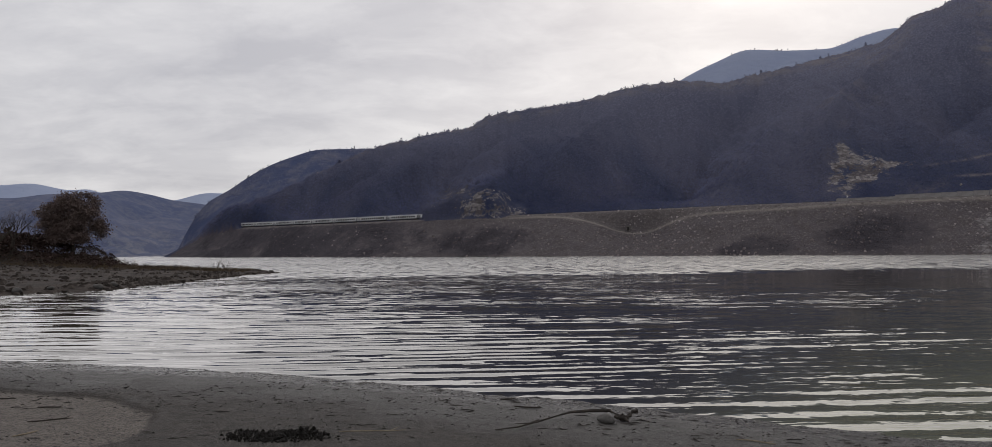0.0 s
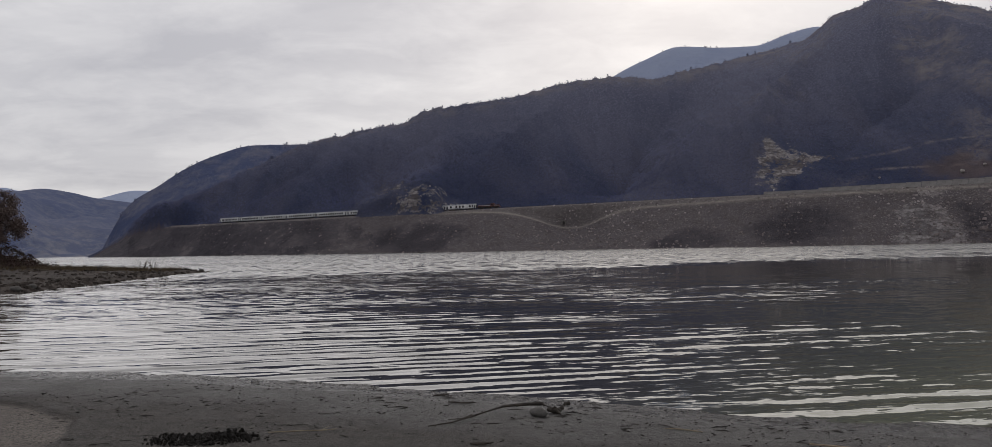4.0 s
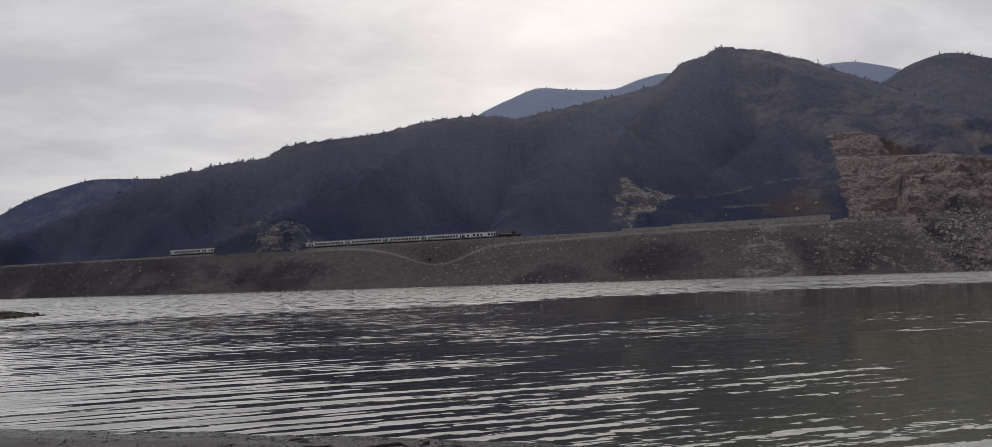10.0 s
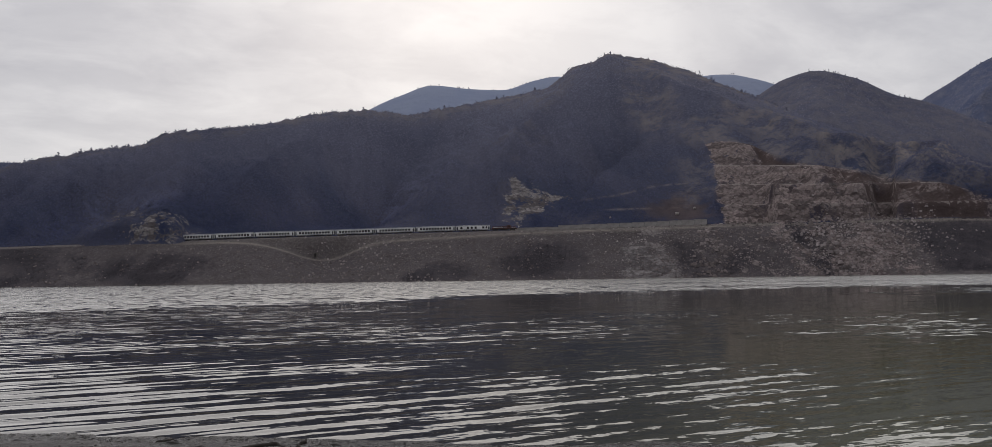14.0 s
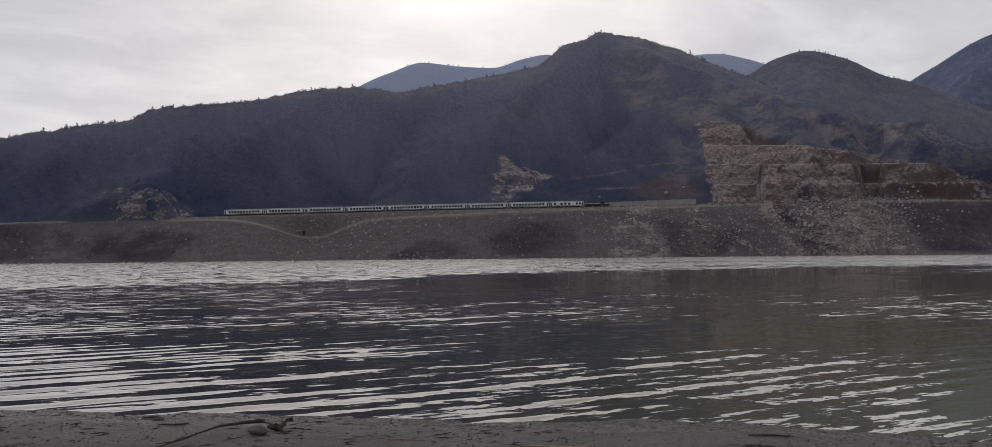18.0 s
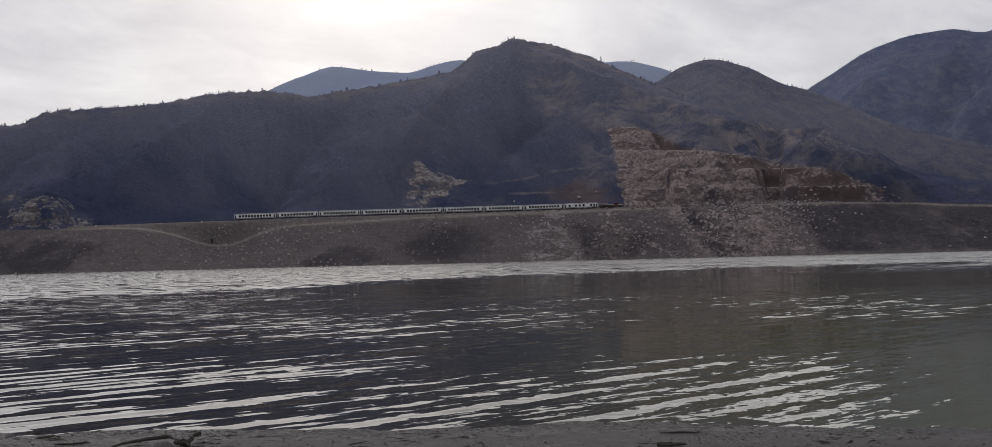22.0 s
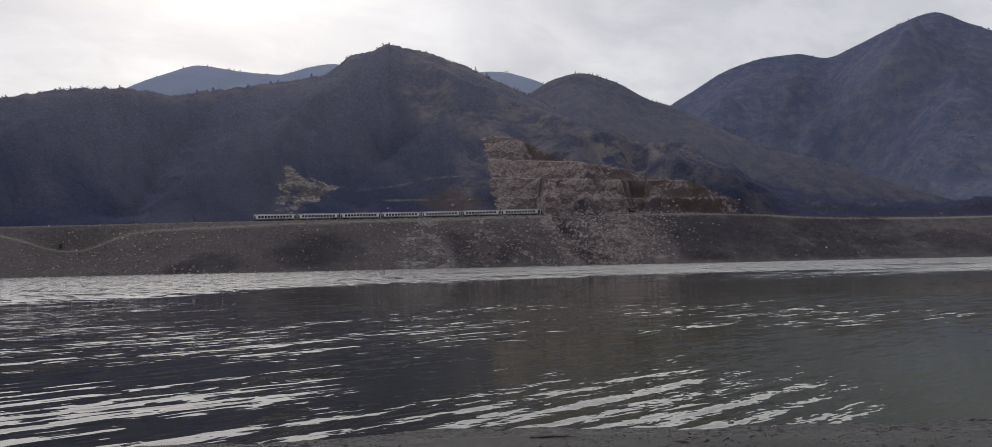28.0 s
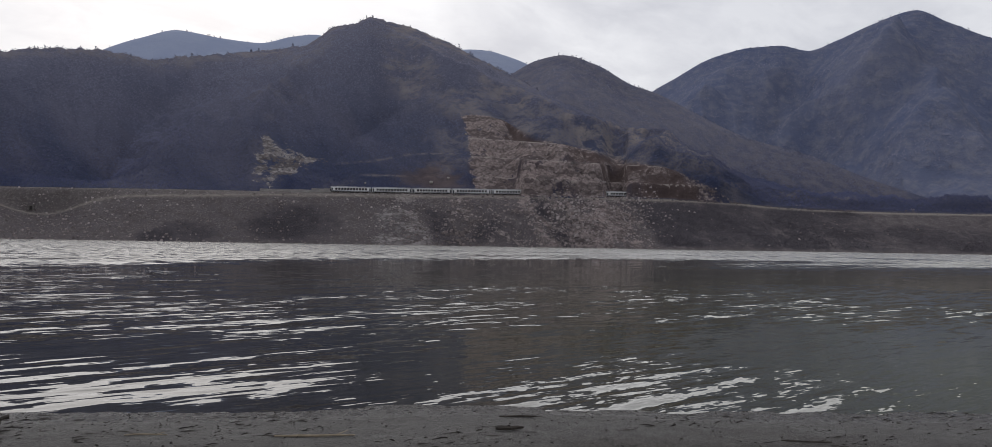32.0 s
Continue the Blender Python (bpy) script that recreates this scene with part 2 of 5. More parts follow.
def build_slope(n, p):
    """Leafless woods and dry grass on the mountain."""
    c = n.add("ShaderNodeTexCoord").outputs["Object"]
    ch = n.add("ShaderNodeSeparateColor", {0: n.add("ShaderNodeVertexColor", None, layer_name="cover").outputs[0]})
    big = n.noise(c, 0.006, 5.0, 0.6).outputs[0]
    mid = n.noise(c, 0.05, 5.0, 0.7).outputs[0]
    fine = n.noise(c, 0.45, 4.0, 0.75).outputs[0]
    # woods tinted blue and paler with height: haze put into the colour
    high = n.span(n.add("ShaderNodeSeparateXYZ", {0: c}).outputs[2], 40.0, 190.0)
    # soft shading of the slope, painted as streaks of wood tone
    shade_streak = n.noise(n.scaled(c, (1.0, 0.3, 0.35), 0.25), 0.013, 4.0, 0.6, 0.4).outputs[0]
    wood = n.mix(n.span(shade_streak, 0.40, 0.60), (0.038, 0.048, 0.094), (0.085, 0.087, 0.130))
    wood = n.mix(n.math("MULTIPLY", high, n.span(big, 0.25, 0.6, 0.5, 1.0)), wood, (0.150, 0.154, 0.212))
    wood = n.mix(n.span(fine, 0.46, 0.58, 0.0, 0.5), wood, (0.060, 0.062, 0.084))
    grass = n.mix(n.span(mid, 0.35, 0.65), (0.190, 0.168, 0.165), (0.285, 0.250, 0.232))
    rock = blocks(n, c, fine)
    earth = n.mix(n.span(mid, 0.35, 0.65), (0.074, 0.056, 0.055), (0.118, 0.090, 0.086))
    col0 = ch.outputs[2]
    open_ = n.math("MULTIPLY", ch.outputs[1], n.span(mid, 0.42, 0.54), clamp=True)
    ledge = n.span(ch.outputs[1], 0.8, 1.0)
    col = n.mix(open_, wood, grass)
    col = n.mix(col0, col, earth)
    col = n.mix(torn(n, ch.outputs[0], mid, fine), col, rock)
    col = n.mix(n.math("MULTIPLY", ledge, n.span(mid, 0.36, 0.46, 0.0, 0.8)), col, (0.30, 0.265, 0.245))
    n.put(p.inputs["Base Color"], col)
    p.inputs["Roughness"].default_value = 1.0
    p.inputs["Specular IOR Level"].default_value = 0.05
    bump(n, p, n.math("ADD", mid, n.math("MULTIPLY", fine, 0.4)), 0.8, 5.0)


def build_far(n, p):
    """Hills beyond the ridges, made blue by haze put into their base colour."""
    c = n.add("ShaderNodeTexCoord").outputs["Object"]
    ch = n.add("ShaderNodeSeparateColor", {0: n.add("ShaderNodeVertexColor", None, layer_name="cover").outputs[0]})
    big = n.noise(c, 0.004, 5.0, 0.65).outputs[0]
    mid = n.noise(c, 0.03, 5.0, 0.75).outputs[0]
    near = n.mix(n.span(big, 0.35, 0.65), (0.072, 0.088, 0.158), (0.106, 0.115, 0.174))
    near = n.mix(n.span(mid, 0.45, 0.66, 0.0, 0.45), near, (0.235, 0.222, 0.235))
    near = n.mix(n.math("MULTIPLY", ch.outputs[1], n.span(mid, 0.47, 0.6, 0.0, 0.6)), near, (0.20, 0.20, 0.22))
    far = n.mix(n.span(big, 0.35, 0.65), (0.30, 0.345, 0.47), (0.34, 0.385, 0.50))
    # blue channel: share of the palest haze tone in the colour
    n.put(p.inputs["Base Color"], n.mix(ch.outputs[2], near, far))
    p.inputs["Roughness"].default_value = 1.0
    p.inputs["Specular IOR Level"].default_value = 0.0
    bump(n, p, mid, 0.7, 12.0)


def build_water(n, p):
    """Lake water: ripples of several sizes, in patches of wind, over dark turbid water."""
    c = n.add("ShaderNodeTexCoord").outputs["Object"]
    ch = n.add("ShaderNodeSeparateColor", {0: n.add("ShaderNodeVertexColor", None, layer_name="chop").outputs[0]})
    ruffled, rippled, ragged = ch.outputs[0], ch.outputs[1], ch.outputs[2]
    reach = n.add("ShaderNodeVectorMath", {0: c}, operation="LENGTH").outputs["Value"]

    def ripples(sx, sy, turn, detail=2.0):
        return n.math("SUBTRACT", n.noise(n.scaled(c, (1 / sx, 1 / sy, 1.0), turn), 1.0, detail, 0.55, 0.3).outputs[0], 0.5)

    hair = ripples(0.26, 0.07, 0.08, 3.0)
    small = ripples(0.75, 0.17, 0.06)
    middle = ripples(1.25, 0.38, -0.03, 3.0)
    large = ripples(1.4, 1.2, 0.05, 3.0)
    broad = ripples(1.7, 3.6, 0.1, 3.0)
    wide = ripples(3.0, 14.0, 0.1, 3.0)
    lines = ripples(9.0, 0.8, 0.05, 2.0)
    # gusts: where ripples stand and where the water lies still
    gust = n.noise(n.scaled(c, (0.10, 0.26, 1.0), 0.06), 1.0, 3.0, 0.6, 0.4).outputs[0]
    gust = n.span(gust, 0.40, 0.60, 0.35, 1.25)
    slope = 0.0
    for field, power in ((small, n.span(reach, 12.0, 34.0, 0.24, 0.46)), (middle, n.span(reach, 14.0, 40.0, 0.18, 0.56)),
                         (large, n.span(reach, 24.0, 60.0, 0.0, 0.40)), (broad, n.span(reach, 45.0, 90.0, 0.0, 0.7)),
                         (lines, n.span(reach, 16.0, 60.0, 0.42, 0.30))):
        slope = n.math("ADD", slope, n.math("MULTIPLY", field, power))
    slope = n.math("MULTIPLY", n.math("MULTIPLY", slope, gust), rippled)
    slope = n.math("ADD", slope, n.math("MULTIPLY", n.math("ADD", n.math("MULTIPLY", hair, 1.2), small), n.math("MULTIPLY", ragged, 0.24)))
    # open water under the wind: only the faces that lean to our shore show
    rough = n.math("ADD", n.math("ADD", large, broad), n.math("MULTIPLY", wide, 0.5))
    rough = n.math("MULTIPLY", n.span(rough, -0.16, 0.10, 0.2, 1.2), ruffled)
    slope = n.math("ADD", slope, n.math("MULTIPLY", rough, 0.21))
    way = n.add("ShaderNodeVectorMath", {0: n.add("ShaderNodeVectorMath", {0: c, 1: (-1, -1, 0)}, operation="MULTIPLY").outputs[0]}, operation="NORMALIZE").outputs[0]
    off = n.add("ShaderNodeVectorMath", {0: way, "Scale": slope}, operation="SCALE").outputs[0]
    side = n.math("MULTIPLY", ripples(1.0, 0.6, 0.0), n.math("ADD", n.math("MULTIPLY", ruffled, 0.3), n.math("MULTIPLY", rippled, 0.12)))
    off = n.add("ShaderNodeVectorMath", {0: off, 1: n.add("ShaderNodeCombineXYZ", {0: side}).outputs[0]}, operation="ADD").outputs[0]
    g = n.add("ShaderNodeNewGeometry").outputs["Normal"]
    nn = n.add("ShaderNodeVectorMath", {0: g, 1: off}, operation="ADD").outputs[0]
    nn = n.add("ShaderNodeVectorMath", {0: nn}, operation="NORMALIZE").outputs[0]
    n.tree.links.new(nn, p.inputs["Normal"])
    big = n.noise(c, 0.03, 3.0).outputs[0]
    xy = n.add("ShaderNodeSeparateXYZ", {0: c})
    bay = n.math("DIVIDE", xy.outputs[0], n.math("MAXIMUM", xy.outputs[1], 0.5))
    deep = n.mix(n.span(big, 0.4, 0.6), (0.020, 0.019, 0.013), (0.028, 0.027, 0.018))
    shallow = n.mix(n.span(big, 0.35, 0.65), (0.118, 0.122, 0.075), (0.144, 0.146, 0.090))
    n.put(p.inputs["Base Color"], n.mix(n.math("MULTIPLY", n.span(bay, 0.34, 1.25), n.span(xy.outputs[1], 90.0, 18.0)), deep, shallow))
    p.inputs["Roughness"].default_value = 0.012
    p.inputs["IOR"].default_value = 1.5


SHORE = material("shore_silt", build_shore)
BANK = material("bank_earth", build_bank)
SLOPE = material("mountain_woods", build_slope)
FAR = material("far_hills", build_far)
WATER = material("lake_water", build_water)
BUSH = speckled("bank_bushes", (0.058, 0.054, 0.067), (0.094, 0.086, 0.098), (0.092, 0.079, 0.083))
# blue tint and the paler pair for high ground: haze in the scrub colour
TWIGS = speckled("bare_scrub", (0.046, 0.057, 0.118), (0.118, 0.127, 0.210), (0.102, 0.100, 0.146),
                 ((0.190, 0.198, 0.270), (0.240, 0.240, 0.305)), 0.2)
STONE = speckled("loose_stone", (0.115, 0.099, 0.098), (0.42, 0.370, 0.364), (0.25, 0.210, 0.203))

# ---- land forms: heights by bearing (degrees from +y towards +x) and distance ----
def lattice(ix, iy, seed):
    h = (ix.astype(np.int64) * 374761393 + iy.astype(np.int64) * 668265263 + seed * 982451653) & 0x7FFFFFFF
    h = ((h ^ (h >> 13)) * 1274126177) & 0x7FFFFFFF
    return ((h ^ (h >> 16)) & 0xFFFF) / 65535.0


def vnoise(x, y, seed=0):
    ix, iy = np.floor(x), np.floor(y)
    fx, fy = x - ix, y - iy
    ux, uy = fx * fx * fx * (fx * (fx * 6 - 15) + 10), fy * fy * fy * (fy * (fy * 6 - 15) + 10)
    a, b = lattice(ix, iy, seed), lattice(ix + 1, iy, seed)
    c, d = lattice(ix, iy + 1, seed), lattice(ix + 1, iy + 1, seed)
    return (a + (b - a) * ux) * (1 - uy) + (c + (d - c) * ux) * uy


def fbm(x, y, seed=0, octaves=4, gain=0.5):
    s, a, t = 0.0, 1.0, 0.0
    for i in range(octaves):
        s = s + a * (vnoise(x, y, seed + i) - 0.5)
        t += a
        a *= gain
        x, y = x * 2.03 + 17.3, y * 2.03 - 9.1
    return s / t * 2


def along(knots, b):
    """A smooth curve through (bearing, value) knots."""
    k = np.array(knots, float)
    x, y = k[:, 0], k[:, 1]
    h = np.diff(x)
    s = np.diff(y) / h
    m = np.concatenate([[s[0]], np.where(s[:-1] * s[1:] > 0, 2 * s[:-1] * s[1:] / (s[:-1] + s[1:] + 1e-12), 0), [s[-1]]])
    b = np.clip(b, x[0], x[-1])
    i = np.clip(np.searchsorted(x, b) - 1, 0, len(h) - 1)
    t = (b - x[i]) / h[i]
    return ((2 * t**3 - 3 * t**2 + 1) * y[i] + (t**3 - 2 * t**2 + t) * h[i] * m[i]
            + (-2 * t**3 + 3 * t**2) * y[i + 1] + (t**3 - t**2) * h[i] * m[i + 1])


def smooth(v, a, b):
    t = np.clip((v - a) / (b - a), 0, 1)
    return t * t * (3 - 2 * t)


# railway: distance and height of the rails
RAIL_D = [(-40, 1070), (-26, 872), (-17.5, 746), (-10.4, 634.7), (-8.5, 618.6), (3, 558.1), (7.5, 544.5), (13.7, 530.5), (16.5, 526.5), (24, 521.7), (33, 531.4), (40, 541), (50, 565), (75, 650)]
RAIL_Z = [(-40, 21), (-17.3, 26.17), (-11.7, 26.2), (-5.3, 27.42), (1.4, 28.67), (5.7, 29.61), (12.4, 30.6), (17.4, 31.43), (25, 32.21), (30.6, 32.96), (37.3, 33.92), (42, 34.4), (51, 34.9), (55, 33.6), (59, 30.5), (65, 28.5), (75, 27.5)]
# ridge lines: height angle of the crest, and its distance
MAIN_E = [(-22, -0.3), (-21.4, 0.0), (-20.8, 0.5), (-20, 1.4), (-18.5, 2.7), (-14.5, 4.6), (-11.3, 6.2), (-8.63, 7.44), (-6.41, 7.95), (-3.73, 8.59), (-1.71, 8.95), (-0.46, 9.77), (1.77, 10.04), (5.97, 10.66), (10.78, 11.65), (13.01, 11.77), (15.8, 11.5), (18.1, 11.94), (21.1, 12.4), (22.6, 12.66), (24.5, 13.0), (26.0, 13.42), (26.6, 13.85), (27.1, 14.28), (27.6, 14.62), (28.4, 14.76), (29.3, 15.03), (29.8, 15.24), (30.16, 15.36), (30.5, 15.33), (31.85, 15.10), (33.33, 14.73), (36.31, 13.65), (37.1, 13.27), (38.5, 12.58), (39.7, 12.05), (44.29, 9.59), (48.75, 7.61), (53.08, 5.62), (59.26, 3.44), (63.5, 2.6), (80, 2.2)]
MAIN_D = [(-22, 860), (-8, 830), (2, 830), (12, 900), (22, 980), (30, 1000), (38, 930), (48, 800), (58, 690), (70, 740), (80, 780)]
LEFT_E = [(-22.6, -0.2), (-21.7, 0.1), (-21.1, 1.2), (-20.36, 2.6), (-19.5, 3.58), (-18.29, 4.36), (-16.5, 5.6), (-14.67, 6.5), (-12.11, 7.25), (-8.63, 7.35), (-3, 5)]
EAST_E = [(34, 8), (40.2, 11.9), (42.0, 12.84), (43.75, 13.18), (46.12, 12.53), (48.74, 11.08), (50.06, 10.63), (56.36, 7.42), (60.06, 6.24), (64.08, 4.51), (68.98, 2.62), (72, 1.4), (82, 1.0)]
BLUE_E = [(8, 8), (13.01, 11.77), (15.27, 12.79), (17.54, 13.49), (20.27, 13.24), (22.54, 13.15), (24.82, 13.74), (26.4, 13.98), (31, 12.5), (37.26, 13.5), (38.39, 13.44), (39.74, 13.11), (41.33, 12.53), (45, 10)]
FAR_E = [(45, 6), (50.06, 10.63), (51.31, 11.33), (54.27, 12.83), (56.76, 13.33), (58.38, 13.36), (60.37, 12.91), (61.92, 13.39), (64.18, 14.26), (66.54, 14.86), (68.47, 13.93), (70.75, 12.75), (78, 10), (95, 9)]
WEST_E = [(-80, 3), (-45, 3.6), (-31.21, 3.51), (-29.1, 3.81), (-26.49, 3.96), (-24.74, 4.17), (-23.24, 3.96), (-21.82, 3.62), (-20.09, 3.4), (-14, 2.4), (-8, 1.5)]
PALE_E = [(-80, 4.4), (-40, 4.3), (-31.58, 4.3), (-29.99, 4.44), (-27.81, 4.12), (-26.89, 4.19), (-26.24, 4.05), (-23.5, 3.3), (-21.66, 3.62), (-19.5, 4.13), (-17.5, 4.1), (-10, 3.5)]


def crest(e, d):
    return EYE + d * np.tan(np.radians(e))


def rail(b):
    return along(RAIL_D, b), along(RAIL_Z, b)


def bulge(b):
    """Where spurs of rock stand between the lake and the rails."""
    return np.maximum.reduce([smooth(b, -5.7, -4.9) * (1 - smooth(b, 0.2, 1.4)), 1 - smooth(b, -18.0, -17.0),
                              smooth(b, 40.4, 41.4) * (1 - smooth(b, 46.6, 47.4)), 0.8 * smooth(b, 48.1, 48.5), smooth(b, 50.2, 52)])


def quarry(b, e):
    """1 inside the cut rock face."""
    return smooth(b - 0.12 * (8.9 - e) + 0.5 * fbm(e * 1.7, e * 0 + 2, 65, 3), 36.6, 37.2) * (1 - smooth(b, 52, 56)) * (1 - smooth(e, top_of(b) - 0.25, top_of(b) + 0.1))


def top_of(b):
    """Height angle of the upper edge of the quarry."""
    return along([(35, 8.0), (36.6, 8.9), (37.8, 9.0), (39.35, 8.66), (41.6, 7.67), (44.2, 6.94), (46.7, 6.37), (48.6, 5.87), (51.1, 5.36), (53.8, 4.3), (56, 3.2)], b)


def shore_distance(b):
    dt, _ = rail(b)
    return dt - 64 - 14 * smooth(b, 45, 55) + 3.5 * fbm(b * 0.9, b * 0 + 3.3, 5, 4)


def ravines(b, u):
    """Two bushy gullies that run down the bank beside the stone fans."""
    a = np.exp(-((b - 35.0 - 0.8 * (1 - u)) / (0.5 + 0.9 * (1 - u))) ** 2) * smooth(1 - u, 0.15, 0.5)
    c = np.exp(-((b - 42.1 - 2.6 * (1 - u)) / 0.85) ** 2)
    return np.maximum(a, c)


def scrub_patch(b, u, t):
    """Where bushes grow in thick patches on the bank; u: from the water up to the terrace."""
    m = np.maximum.reduce([np.exp(-(((b - c - 1.5 * (u - h)) / w) ** 2 + ((u - h) / v) ** 2) ** 2) for c, w, h, v in
                           ((-1.5, 3.8, 0.40, 0.40), (-9, 4.5, 0.55, 0.4), (17.8, 2.5, 0.16, 0.26), (25.3, 3.2, 0.42, 0.36), (57.5, 2.6, 0.5, 0.3), (66, 3, 0.4, 0.3), (-17, 3, 0.5, 0.4), (38.6, 1.3, 0.25, 0.2))])
    m = np.maximum(m, ravines(b + 1.1 * t, u) * (0.8 + 0.5 * t))
    m = np.maximum(m, 1.0 * (1 - smooth(b + 2.5 * t, -10, -2)))
    m = np.maximum(m, 0.95 * smooth(b - 48 - 3 * (1 - u), -0.4, 0.9) * smooth(u, 0.03, 0.12) * (1 - 0.75 * smooth(b, 62, 66) * smooth(u, 0.5, 0.7)))
    return np.clip(m * (0.75 + 0.7 * t), 0, 1)


def inside_of(b, e, corners):
    """Distance outside a convex outline (below 0: inside)."""
    turn = zip(corners, corners[1:] + corners[:1])
    return np.maximum.reduce([((b - p[0]) * (p[1] - q[1]) + (e - p[1]) * (q[0] - p[0])) / math.hypot(q[0] - p[0], q[1] - p[1]) for p, q in turn])


def rib(b, e, line, width):
    """1 on a line of (bearing, height angle) down a slope, falling off to both sides in a sharp crest."""
    k = np.array(line[::-1], float)
    gap = np.abs(b - np.interp(e, k[:, 1], k[:, 0]))
    return np.exp(-gap / width) * (1 - smooth(e, k[-1, 1] - 0.4, k[-1, 1] + 0.8))


# spurs (above 0) and gullies (below 0) of the great slope: height, width, line from the crest down
SPURS = [(24, 2.6, [(30.3, 15.3), (34.9, 11.5), (39.9, 9.4), (44.5, 7.1), (50.5, 5.3)]), (26, 2.8, [(30.0, 15.2), (26.5, 12.2), (23.5, 8.3), (22.4, 4.5)]),
         (16, 2.2, [(10.5, 11.6), (5.9, 7.9), (4.0, 4.5)]), (14, 2.4, [(-9.6, 7.5), (-14.9, 3.4), (-17.4, 2.0)]), (-26, 3.2, [(19.2, 12.6), (15.4, 8.1), (12.8, 4.0)]),
         (-15, 1.9, [(32.5, 14.5), (32.2, 10), (29.5, 7), (28, 5)]), (-14, 2.2, [(2.0, 10.0), (-1.5, 7), (-3.5, 5)]), (12, 1.5, [(36.5, 13.4), (41.5, 10.2), (46.5, 8.2), (54, 5.2)]),
         (10, 1.6, [(-1.0, 9.3), (-5.5, 6.6), (-8.5, 4.4)]), (12, 1.6, [(21.5, 12.3), (19.5, 8.5), (18.0, 5.0)]), (-10, 1.5, [(-5.5, 8.2), (-10.5, 5.0), (-12.5, 3.6)])]
EAST_SPURS = [(26, 2.6, [(44.0, 13.1), (47.0, 10.3), (50.5, 7.6), (54.5, 5.0)]), (-9, 1.8, [(47.6, 11.5), (51.5, 8.4), (57, 5.0)]), (16, 1.8, [(52.5, 9.2), (58.0, 6.2), (63.0, 3.6)])]
FAR_SPURS = [(110, 2.6, [(66.5, 14.8), (64.4, 11.2), (61.6, 8.7), (58.8, 6.6)]), (-90, 2.4, [(60.4, 12.9), (60.0, 10.0), (58.0, 7.2)]), (60, 1.6, [(57.0, 13.3), (54.6, 10.9), (53.5, 8.5)]),
             (50, 1.5, [(69.5, 13.3), (67.5, 9.5), (66.0, 6.0)]), (-50, 1.6, [(68.2, 13.9), (65.6, 9.0), (64.0, 6.0)]), (40, 1.2, [(59.0, 13.2), (57.3, 10.8), (56.2, 8.5)])]


